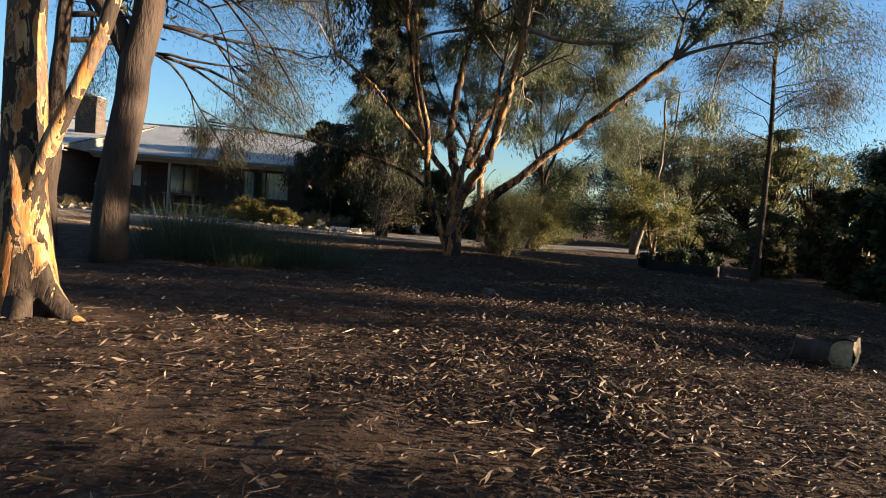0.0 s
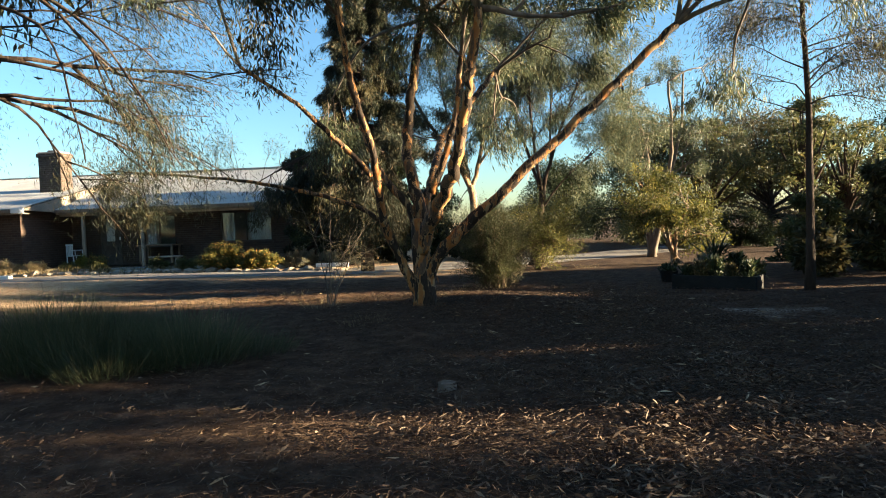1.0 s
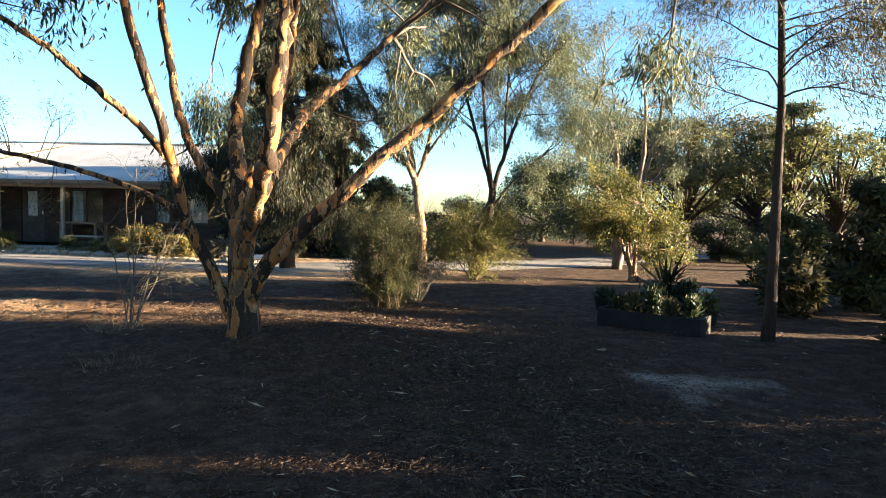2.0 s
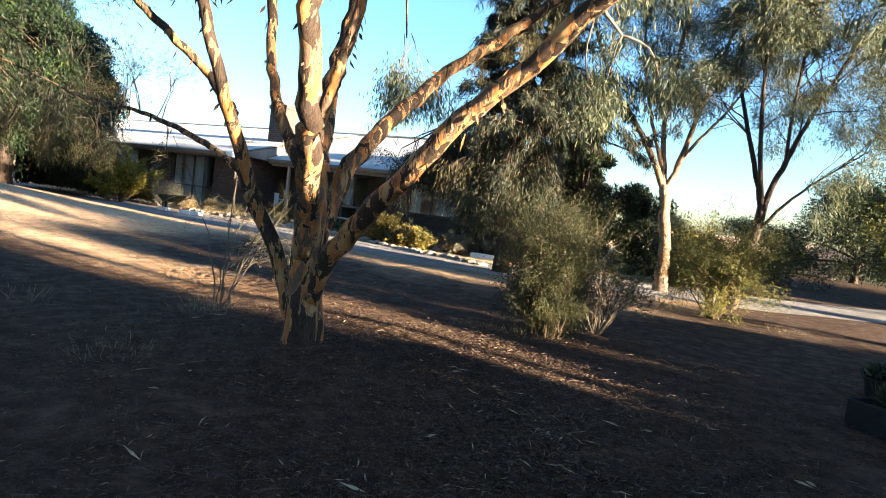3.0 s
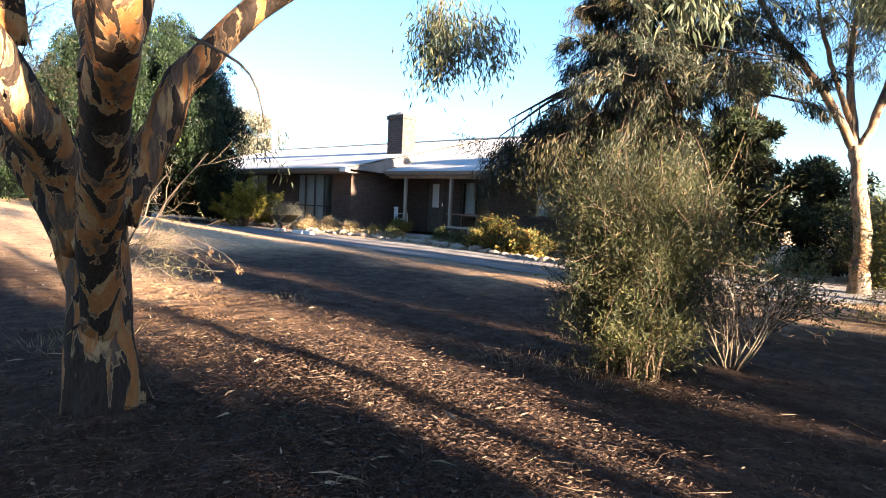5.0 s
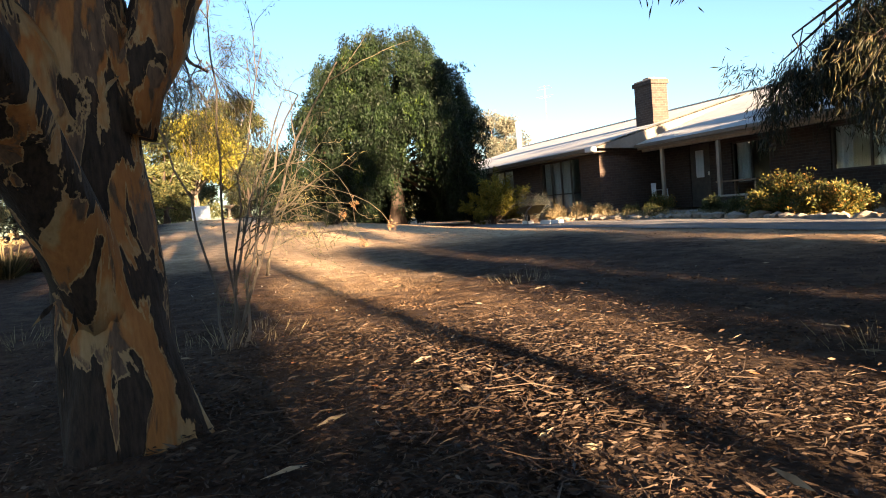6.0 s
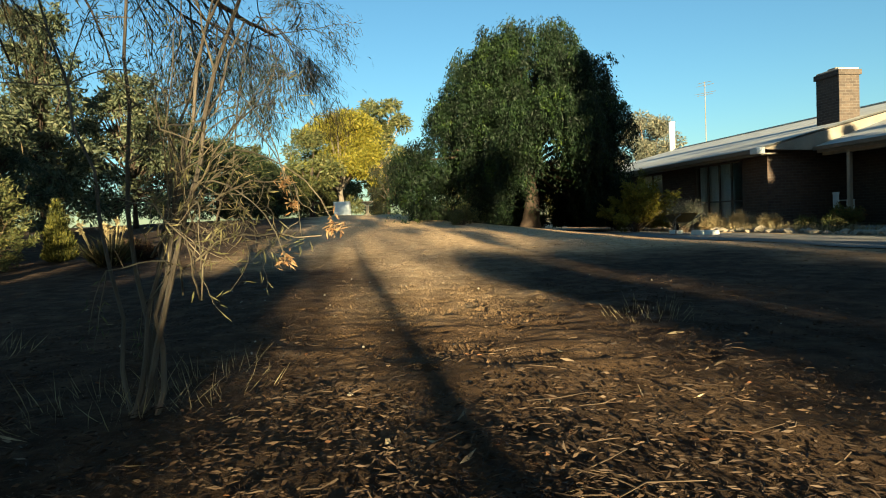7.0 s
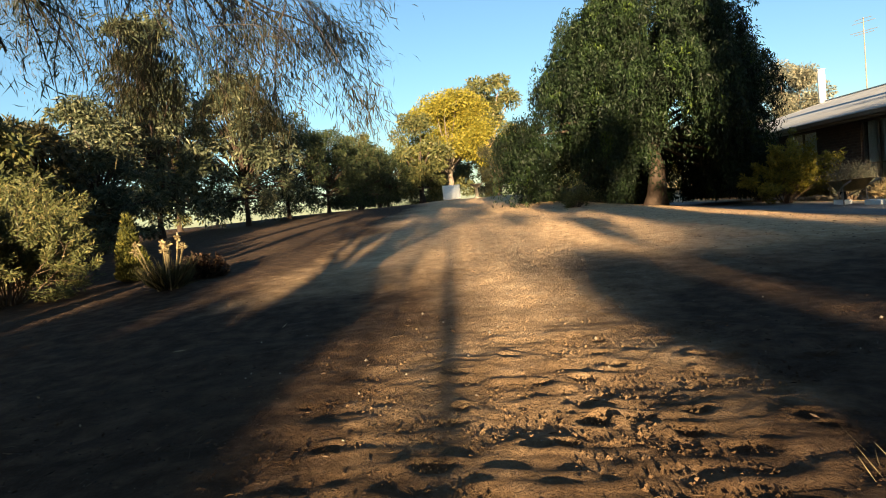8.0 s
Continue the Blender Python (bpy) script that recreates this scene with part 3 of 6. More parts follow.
box("door_handle", -14.4, FRONT + 0.0, 0.95, -14.36, FRONT + 0.048, 1.07, WHITE, door)


def roof_sheet(name, a, b, c, d, rib, parent, thick=0.03):
    """A corrugated sheet between the eave line a-b and the ridge line d-c."""
    a, b, c, d = (np.array(p, float) for p in (a, b, c, d))
    n = max(4, int(np.linalg.norm(b - a) / rib) * 4)
    up = np.cross(b - a, d - a)
    up /= np.linalg.norm(up)
    v, f = [], []
    for i in range(n + 1):
        s = i / n
        h = up * 0.012 * math.cos(i * math.pi / 2)
        lo, hi = a + (b - a) * s, d + (c - d) * s
        v += [lo + h, hi + h, lo + h - up * thick, hi + h - up * thick]
        if i:
            o, p = 4 * i - 4, 4 * i
            f += [(o, p, p + 1, o + 1), (o + 2, o + 3, p + 3, p + 2), (o, o + 2, p + 2, p)]
    return mesh_ob(name, v, f, ROOF, parent, "pale corrugated steel roof sheet", smooth=True)


EX = HX1 + 0.45
VX = WINGX + 0.5
roof_sheet("front_roof", (VX, EAVE, EAVEZ), (EX, EAVE, EAVEZ), (EX, RIDGEY, RIDGEZ), (VX - 0.0, RIDGEY, RIDGEZ), 0.12, house)
roof_sheet("wing_roof", (HX0 - 0.5, WEAVE, 2.22), (VX, WEAVE, 2.22), (VX, RIDGEY, RIDGEZ + 0.02), (HX0 - 0.5, RIDGEY, RIDGEZ + 0.02), 0.12, house)
roof_sheet("back_roof", (EX, BACK + 0.6, EAVEZ + 0.4), (HX0 - 0.5, BACK + 0.6, EAVEZ + 0.4), (HX0 - 0.5, RIDGEY, RIDGEZ + 0.01), (EX, RIDGEY, RIDGEZ + 0.01), 0.2, house)
box("ridge_cap", HX0 - 0.5, RIDGEY - 0.12, RIDGEZ + 0.02, EX, RIDGEY + 0.12, RIDGEZ + 0.07, ROOF, house)
# gable infill at the ends and the step between the two roofs
mesh_ob("gable_wall", [(HX1 - 0.02, FRONT, 2.45), (HX1 - 0.02, BACK, 2.45), (HX1 - 0.02, RIDGEY, RIDGEZ - 0.12), (HX1 - 0.2, FRONT, 2.45), (HX1 - 0.2, BACK, 2.45), (HX1 - 0.2, RIDGEY, RIDGEZ - 0.12)], [(0, 1, 2), (3, 5, 4), (0, 3, 4, 1), (1, 4, 5, 2), (2, 5, 3, 0)], BRICK, house)
mesh_ob("roof_step_board", [(VX - 0.03, WEAVE, 2.17), (VX - 0.03, EAVE, 2.1), (VX - 0.03, RIDGEY - 0.2, RIDGEZ - 0.1), (VX - 0.06, WEAVE, 2.17), (VX - 0.06, EAVE, 2.1), (VX - 0.06, RIDGEY - 0.2, RIDGEZ - 0.1)], [(0, 1, 2), (3, 5, 4), (0, 3, 4, 1), (1, 4, 5, 2), (2, 5, 3, 0)], GUTTER, house)
# gutters, fascia and soffits
for gx0, gx1, ge in ((VX + 0.02, EX, EAVE), (HX0 - 0.5, VX, WEAVE)):
    v, f = [], []
    prof = [(0.0, 0.0), (0.0, -0.1), (-0.11, -0.1), (-0.13, 0.0), (-0.115, 0.0), (-0.1, -0.085), (-0.015, -0.085), (-0.015, 0.0)]
    for x in (gx0, gx1):
        v += [(x, ge + dy, EAVEZ - 0.02 + dz) for dy, dz in prof]
    m = len(prof)
    f = [(i, (i + 1) % m, m + (i + 1) % m, m + i) for i in range(m)] + [tuple(range(m))[::-1], tuple(range(m, 2 * m))]
    mesh_ob("gutter", v, f, GUTTER, house, "brown metal gutter")
    box("fascia", gx0, ge + 0.004, EAVEZ - 0.2, gx1, ge + 0.03, EAVEZ - 0.03, GUTTER, house)
box("gutter_end", VX - 0.3, WEAVE - 0.16, EAVEZ - 0.16, VX + 0.05, WEAVE + 0.1, EAVEZ + 0.03, WHITE, house, "white gutter return at the corner", bevel=0.02)
box("veranda_ceiling", VX, EAVE + 0.05, 2.03, HX1 + 0.2, FRONT - 0.004, 2.07, GUTTER, house, bevel=0)
box("wing_soffit", HX0 - 0.4, WEAVE + 0.05, 2.03, WINGX + 0.4, WINGY - 0.004, 2.07, GUTTER, house, bevel=0)
box("veranda_beam", VX, 14.7, 1.93, HX1 + 0.2, 14.86, 2.03, POSTW, house)
for px in (-15.0, -12.62):
    box("veranda_post", px - 0.055, 14.73, FLOORZ, px + 0.055, 14.84, 1.93, POSTW, house, "pale weathered timber veranda post", 0.012)
box("veranda_floor", WINGX, 14.45, -0.32, HX1, FRONT - 0.005, FLOORZ, CONCRETE, house)
# chimney, flue and aerial
chim = part("chimney", bmesh.new(), CHIMBRICK, house, "square brown brick chimney")
box("shaft", -17.55, 15.9, 2.2, -16.6, 16.6, 4.45, CHIMBRICK, chim, bevel=0.01)
box("corbel", -17.6, 15.85, 4.4, -16.55, 16.65, 4.56, CHIMBRICK, chim, bevel=0.01)
box("cap", -17.55, 15.9, 4.555, -16.6, 16.6, 4.62, CONCRETE, chim, bevel=0.02)
box("cowl", -17.25, 16.05, 4.62, -16.9, 16.4, 4.7, GUTTER, chim, bevel=0.02)
v, f = tube_data([(-34.0, 20.1, 3.6), (-34.0, 20.1, 5.6)], [0.17, 0.17], 14)
flue = mesh_ob("flue", v, f, WHITE, house, "white round flue pipe", smooth=True)
v, f = tube_data([(-34.0, 20.1, 5.6), (-34.0, 20.1, 5.63)], [0.2, 0.2], 14)
mesh_ob("flue_cap", v, f, WHITE, flue)
aerial = part("aerial", bmesh.new(), GUTTER, house, "thin metal television aerial on a mast")
v, f = tube_data([(-30.5, 20.1, 3.8), (-30.5, 20.1, 7.2)], [0.025, 0.02], 6)
mesh_ob("mast", v, f, GUTTER, aerial)
for k, (dz, ln) in enumerate(((7.15, 0.35), (7.0, 0.45), (6.6, 0.55), (6.5, 0.4))):
    v, f = tube_data([(-30.5 - ln, 20.1 - ln * 0.5, dz), (-30.5 + ln, 20.1 + ln * 0.5, dz)], [0.012, 0.012], 5)
    mesh_ob("aerial_rod", v, f, GUTTER, aerial)
# TREES
def crown_tree(name, label, category, loc, height, radius, bark, leafmat, seed, trunk_r=0.12, stems=1, fork=0.35, levels=3, kids=3, per=10, leaf=(0.1, 0.02), lean=(0, 0), scatter=0.12, droop=0.4, gravity=0.0, spread=0.55, group="", limb_len=0.42):
    """A tree: tapering stems with limbs, and a crown of loose leaves on the outer twigs."""
    rng = np.random.default_rng(seed)
    t = thing(name, label, category, group, gpt(*loc, -0.05))
    tips = []
    for s in range(stems):
        a = rng.uniform(0, 6.28)
        sp = 0.0 if stems == 1 else 0.28
        d = np.array([lean[0] + sp * math.cos(a + s * 2.4), lean[1] + sp * math.sin(a + s * 2.4), 1.0])
        top = height * rng.uniform(0.6, 0.72)
        pts = [np.array([0.06 * s * math.cos(s * 2.1), 0.06 * s * math.sin(s * 2.1), 0.0])]
        for q in (0.33, 0.66, 1.0):
            pts.append(d * top * q + rng.normal(0, 0.04 * height * q, 3) * [1, 1, 0.2])
        limb("trunk", pts, trunk_r, trunk_r * 0.3, bark, t, rng, 14, 9, 0.05, "", 0.5)
        P = smooth_path(pts, 40)
        v, f = [], []
        for b in range(int(7 if stems == 1 else 5)):
            q = rng.uniform(fork, 1.0) if b else 1.0
            i = min(39, int(q * 39))
            e = np.array([rng.normal(0, 1), rng.normal(0, 1), rng.uniform(0.1, 0.9)])
            branchlets(rng, P[i], e, radius * limb_len * rng.uniform(0.8, 1.25), trunk_r * 0.32, levels - 1, gravity, spread, kids, v, f, tips, 5)
        tagged(mesh_ob("branchwork", v, f, bark, t, smooth=True), kind="stuff")
    quads_ob("crown", foliage(tips, per, leaf[0], leaf[1], scatter, rng, droop), leafmat, t)
    return t


def shrub(name, label, category, loc, height, radius, leafmat, seed, stems=14, per=14, leaf=(0.05, 0.014), twig=TWIG, group="", droop=0.0, levels=1, scatter=0.1, kids=3, upright=1.0, foot=0.1):
    """A many-stemmed bush, leafy from near the ground."""
    rng = np.random.default_rng(seed)
    t = thing(name, label, category, group, gpt(*loc, -0.03))
    tips, v, f = [], [], []
    for s in range(stems):
        a, r = rng.uniform(0, 6.28), rng.uniform(0.1, 1.0)
        d = np.array([math.cos(a) * r * radius / height, math.sin(a) * r * radius / height, upright * rng.uniform(0.6, 1.0)])
        branchlets(rng, (foot * radius * r * math.cos(a), foot * radius * r * math.sin(a), 0), d, height * (0.9, 0.56, 0.4)[levels] * rng.uniform(0.75, 1.1), 0.005 + 0.005 * height, levels, 0.0, 0.5, kids, v, f, tips, 4)
    tagged(mesh_ob("stemwork", v, f, twig, t, smooth=True), kind="stuff")
    quads_ob("foliage", foliage(tips, per, leaf[0], leaf[1], scatter, rng, droop), leafmat, t)
    return t


def mass(name, label, category, loc, size, leafmat, seed, count, leaf, bark=BARK_DARK, group="", trunk_r=0.15, low=0.15, lumps=26, weep=0.0, trunk_h=0.5, tuft=(0.16, 0.3)):
    """A dense crown seen from afar: clumps of leaves over an uneven dome, with trunk and limbs inside."""
    rng = np.random.default_rng(seed)
    t = thing(name, label, category, group, gpt(*loc, -0.05))
    rx, ry, h = size
    cen = []
    for i in range(lumps):
        a, q = rng.uniform(0, 6.28), rng.uniform(0, 1) ** 0.6
        zz = rng.uniform(low, 0.88)
        wide = math.sin(min(1.0, (1.02 - zz) / (1.02 - low) * 1.15 + 0.05) * math.pi / 2) ** 0.7
        cen.append((math.cos(a) * q * rx * wide * 0.82, math.sin(a) * q * ry * wide * 0.82, zz * h, rng.uniform(*tuft)))
    cen = np.array(cen)
    v, f = [], []
    limb("trunk", [(0, 0, 0), (0.1, 0.05, h * 0.25), (0, 0.1, h * trunk_h)], trunk_r, trunk_r * 0.5, bark, t, rng, 10, 9, 0.06, "", 0.5)
    for c in cen[::2]:
        tube_data(smooth_path([(0, 0.05, h * 0.15 + 0.2 * c[2]), (c[0] * 0.5, c[1] * 0.5, 0.25 * h * 0.5 + c[2] * 0.55), c[:3]], 7), np.linspace(trunk_r * 0.45, 0.02, 7), 5, None, 0, v, f)
    tagged(mesh_ob("branchwork", v, f, bark, t, smooth=True), kind="stuff")
    idx = rng.integers(0, lumps, count)
    dirn = rng.normal(0, 1, (count, 3))
    dirn /= np.linalg.norm(dirn, axis=1)[:, None]
    rad = (cen[idx, 3] * (rx + ry) / 2)[:, None] * (rng.uniform(0, 1, count) ** 0.45)[:, None]
    pos = cen[idx, :3] + dirn * rad * np.array([1, 1, 0.75])
    pos[:, 2] -= weep * rng.uniform(0, 1, count) ** 2 * h * 0.25
    pos[:, 2] = np.maximum(pos[:, 2], 0.05)
    dirs = dirn * 0.7 + rng.normal(0, 0.5, (count, 3)) + np.array([0, 0, -0.3 - 2.2 * weep])
    quads_ob("crown", leaf_quads(pos, dirs, leaf[0], leaf[1], rng), leafmat, t)
    return t


# the large peeling gum in the middle of the yard, with its spreading limbs
T1 = thing("gum_tree", "many-limbed gum tree with peeling orange and grey bark", "tree", loc=gpt(0.05, 0.0, -0.06))
r1 = np.random.default_rng(11)
def tube_along(pts, r0, r1, n, sides, wob, rng, v, f, flare=0.0):
    P = smooth_path(pts, n)
    k = np.linspace(0, 1, n)
    tube_data(P, (r0 + (r1 - r0) * k ** 0.8) * (1 + flare * np.exp(-k * 7)), sides, rng, wob, v, f)


tv, tf = [], []
tube_along([(0, 0, -0.15), (0.0, 0.0, 0.25), (-0.02, -0.01, 0.55), (-0.03, -0.02, 0.85), (-0.04, -0.02, 1.2)], 0.15, 0.112, 30, 24, 0.09, r1, tv, tf, 0.1)
for rx_, ry_ in ((0.07, 0.24), (0.17, -0.15), (-0.2, -0.06)):
    tube_along([(rx_ * 0.3, ry_ * 0.3, 0.3), (rx_ * 0.6, ry_ * 0.6, 0.1), (rx_, ry_, -0.08)], 0.055, 0.03, 10, 12, 0.06, r1, tv, tf)
tube_along([(-0.06, 0.0, 0.1), (-0.2, -0.01, 0.42), (-0.36, -0.05, 0.8)], 0.068, 0.04, 16, 14, 0.06, r1, tv, tf)
tube_along([(0.03, 0.0, 0.35), (0.18, -0.06, 0.68), (0.42, -0.13, 0.95)], 0.082, 0.045, 14, 14, 0.06, r1, tv, tf)
trunk = mesh_ob("trunk", tv, tf, BARK_T1, T1, "thick lower trunk with flaking bark", smooth=True)
rm = trunk.modifiers.new("fuse", "REMESH")
rm.mode, rm.voxel_size, rm.use_smooth_shade = "VOXEL", 0.014, True
sm = trunk.modifiers.new("soften", "SMOOTH")
sm.factor, sm.iterations = 0.5, 7
BOUGHS = {
    "A": ([(-0.06, 0.0, 0.1), (-0.2, -0.01, 0.42), (-0.36, -0.05, 0.8), (-0.5, -0.26, 1.25), (-0.5, -0.42, 1.65), (-0.5, -0.62, 2.02), (-0.75, -0.75, 2.9), (-0.8, -0.9, 3.8)], 0.07, 0.03),
    "A2": ([(-0.57, -0.38, 1.75), (-0.85, -0.42, 2.06), (-1.05, -0.6, 2.28), (-1.35, -0.85, 2.6), (-1.9, -1.2, 3.0)], 0.042, 0.02),
    "G": ([(-0.05, 0.03, 0.85), (-0.14, 0.0, 1.35), (-0.48, 0.08, 1.68), (-0.71, 0.08, 2.2), (-0.9, 0.15, 3.0), (-1.1, 0.3, 4.0)], 0.058, 0.03),
    "B": ([(-0.02, -0.05, 0.75), (0.1, -0.18, 1.1), (0.3, -0.45, 1.42), (0.52, -0.76, 1.85), (0.7, -1.0, 2.6), (0.85, -1.15, 3.5)], 0.1, 0.05),
    "B2": ([(0.17, -0.36, 1.5), (0.32, -0.36, 1.85), (0.5, -0.35, 2.4), (0.6, -0.3, 3.2)], 0.052, 0.03),
    "C": ([(-0.03, 0.0, 0.8), (0.0, -0.03, 1.3), (-0.15, 0.15, 1.75), (-0.22, 0.27, 2.1), (-0.15, 0.45, 2.9), (0.0, 0.7, 4.0)], 0.095, 0.05),
    "D": ([(-0.02, 0.06, 0.85), (0.0, 0.25, 1.35), (0.09, 0.46, 1.7), (0.14, 0.85, 2.05), (0.2, 1.3, 2.45), (0.5, 1.8, 2.9), (1.0, 2.4, 3.6)], 0.08, 0.04),
    "E": ([(0.03, 0.0, 0.35), (0.18, -0.06, 0.68), (0.42, -0.13, 0.95), (0.85, -0.25, 1.32), (1.33, -0.34, 1.72), (1.66, -0.3, 2.02), (2.3, -0.3, 2.6), (3.2, -0.4, 3.4)], 0.082, 0.045),
    "F": ([(-0.5, -0.12, 1.15), (-0.79, -0.1, 1.38), (-1.5, 0.0, 1.6), (-2.45, 0.15, 1.8), (-3.45, 0.25, 1.92), (-4.6, 0.5, 2.05)], 0.034, 0.012),
}
for key, (pts, ra, rb) in BOUGHS.items():
    limb("limb", pts, ra, rb, BARK_T1, T1, r1, 34, 18, 0.075)
tips, high, v, f = [], [], [], []
for key, (pts, ra, rb) in BOUGHS.items():
    end = np.array(pts[-1])
    d = end - np.array(pts[-2])
    if key == "F":
        continue
    for c in range(1 if key == "A2" else 4):
        e = d / np.linalg.norm(d) + r1.normal(0, 0.5, 3)
        branchlets(r1, end, e, r1.uniform(0.7, 1.2), rb * 0.8, 2, -0.05, 0.55, 3, v, f, tips, 5)
    if end[2] > 2.8 and end[0] < 0.1:
        top = end + np.array([d[0] * 1.2, d[1] * 1.2, 3.2])
        tube_data(smooth_path([end, (end + top) / 2 + r1.normal(0, 0.15, 3), top], 8), np.linspace(rb, rb * 0.5, 8), 7, None, 0, v, f)
        for c in range(13):
            branchlets(r1, top - [0, 0, 0.12 * c], r1.normal(0, 0.9, 3) * [1, 1, 0.3] + [-0.15, -0.1, 0.35], r1.uniform(1.1, 1.9), rb * 0.5, 2, 0.05, 0.5, 3, v, f, high, 5)
# long thin branches that hang into the yard
airy, shaggy = [], []
low_bough = smooth_path(BOUGHS["F"][0], 40)
for c in range(20):
    i = int(r1.integers(14, 40))
    up = 0.75 if c % 3 else -0.35
    branchlets(r1, low_bough[i], r1.normal(0, 0.4, 3) + [-0.3, 0, up], 0.4, 0.006, 1, 0.1 if c % 3 else -0.5, 0.5, 3, v, f, airy, 4)
for c in range(17):
    branchlets(r1, low_bough[int(r1.integers(32, 40))] + r1.normal(0, 0.12, 3), r1.normal(0, 0.5, 3) + [-0.2, 0, -0.6], 0.4, 0.006, 1, -0.6, 0.5, 4, v, f, shaggy, 4)
tube_data(smooth_path([(0, 0.7, 4.0), (-1.2, 2.4, 4.3), (-2.2, 4.0, 3.6)], 10), np.linspace(0.035, 0.012, 10), 6, None, 0, v, f)
for c in range(4):
    branchlets(r1, (-2.2 + r1.normal(0, 0.1), 4.0 + r1.normal(0, 0.15), 3.6), r1.normal(0, 0.4, 3) + [0, 0, -0.7], 0.7, 0.008, 1, -0.6, 0.45, 3, v, f, tips, 4)
tube_data(smooth_path([(0.6, 0.1, 1.55), (0.52, 0.4, 1.5), (0.42, 0.5, 1.3)], 8), np.linspace(0.008, 0.003, 8), 5, None, 0, v, f)
near = []
for c in range(6):
    branchlets(r1, (0.47, 0.45, 1.36 - 0.03 * c), r1.normal(0, 0.5, 3) + [0, 0, -0.5], 0.17, 0.002, 0, -0.5, 0.4, 2, v, f, near, 3)
quads_ob("leaf_sprig", foliage(airy, 12, 0.06, 0.0045, 0.22, r1, 0.3), LEAF_GUM, T1)
quads_ob("hanging_spray", foliage(shaggy, 36, 0.07, 0.0045, 0.22, r1, 0.8), LEAF_BRUSH, T1)
quads_ob("leaf_sprig", foliage(near, 5, 0.035, 0.006, 0.12, r1, 0.8), LEAF_GUM, T1)
tagged(mesh_ob("branchwork", v, f, BARK_GREY, T1, smooth=True), kind="stuff")
quads_ob("crown", foliage(tips, 70, 0.11, 0.016, 0.24, r1, 0.9), LEAF_GUM, T1)
quads_ob("crown", foliage(high, 46, 0.13, 0.026, 0.26, r1, 0.9), LEAF_BRUSH, T1, "dark dense upper crown")
# flakes of loose bark that still hang on the trunk and limbs
fp, fd = [], []
for key, (pts, ra, rb) in BOUGHS.items():
    P = smooth_path(pts, 30)
    for c in range(26):
        i = r1.integers(1, 24)
        out = np.cross(P[i + 1] - P[i], r1.normal(0, 1, 3))
        out /= np.linalg.norm(out)
        fp.append(P[i] + out * (ra + (rb - ra) * i / 30) * 1.0)
        fd.append(out * 0.45 + np.array([0, 0, -0.9]) + r1.normal(0, 0.25, 3))
quads_ob("loose_bark", leaf_quads(np.array(fp), np.array(fd), 0.075, 0.022, r1, 0.6), BARK_T1, T1, "curling flakes of loose bark")

# two trunks near the start of the path
T0 = thing("young_gum", "gum with orange and cream peeling bark and a forked stem", "tree", loc=gpt(-2.0, -7.15, -0.05))
T0.scale = (1.2, 1.2, 1.2)
r0 = np.random.default_rng(21)
tv, tf = [], []
tube_along([(0, 0, -0.1), (-0.03, 0.02, 0.3), (-0.05, 0.03, 0.55), (-0.1, 0.05, 1.2), (-0.1, 0.1, 2.2), (-0.05, 0.2, 4)], 0.105, 0.05, 60, 18, 0.08, r0, tv, tf, 0.45)
tube_along([(-0.03, 0.0, 0.45), (0.05, -0.02, 0.75), (0.2, -0.03, 1.05), (0.33, 0.0, 1.4), (0.45, 0.1, 2.2), (0.6, 0.2, 3.4)], 0.045, 0.025, 40, 12, 0.06, r0, tv, tf)
for rx_, ry_, rz_ in ((0.46, -0.08, 0.36), (0.12, -0.3, 0.25), (-0.28, -0.12, 0.28), (0.2, 0.24, 0.25)):
    tube_along([(rx_ * 0.05, ry_ * 0.05, rz_), (rx_ * 0.2, ry_ * 0.2, rz_ * 0.5), (rx_ * 0.5, ry_ * 0.5, rz_ * 0.12), (rx_ * 1.1, ry_ * 1.1, -0.1)], 0.075, 0.035, 18, 12, 0.12, r0, tv, tf)
trunk = mesh_ob("trunk", tv, tf, BARK_T1, T0, "peeling orange trunk forking low, with spreading roots", smooth=True)
rm = trunk.modifiers.new("fuse", "REMESH")
rm.mode, rm.voxel_size, rm.use_smooth_shade = "VOXEL", 0.014, True
sm = trunk.modifiers.new("soften", "SMOOTH")
sm.factor, sm.iterations = 0.5, 4
tips, v, f = [], [], []
for base_p in ((-0.05, 0.2, 4), (0.6, 0.2, 3.4)):
    for c in range(5):
        branchlets(r0, base_p, r0.normal(0, 0.7, 3) + [0, 0, 0.6], 0.9, 0.02, 2, -0.1, 0.5, 3, v, f, tips, 4)
tagged(mesh_ob("branchwork", v, f, BARK_GREY, T0, smooth=True), kind="stuff")
quads_ob("crown", foliage(tips, 7, 0.12, 0.018, 0.15, r0, 0.9), LEAF_GUM, T0)

T0b = thing("dark_gum", "old gum with a dark rough trunk that forks overhead", "tree", loc=gpt(-3.33, -4.2, -0.05))
T0b.scale = (1.45, 1.45, 1.45)
limb("trunk", [(0, 0, 0), (0.03, 0, 0.6), (0.1, 0.0, 1.3), (0.2, 0.0, 2.0), (0.35, 0.05, 3.2), (0.5, 0.1, 5)], 0.115, 0.08, BARK_DARK, T0b, r0, 18, 14, 0.06, "", 0.15)
limb("limb", [(0.1, 0, 1.5), (-0.15, -0.02, 1.9), (-0.5, -0.05, 2.3), (-1.2, -0.1, 3.0)], 0.085, 0.055, BARK_DARK, T0b, r0, 12, 12, 0.06)
tips, lofty, v, f = [], [], [], []
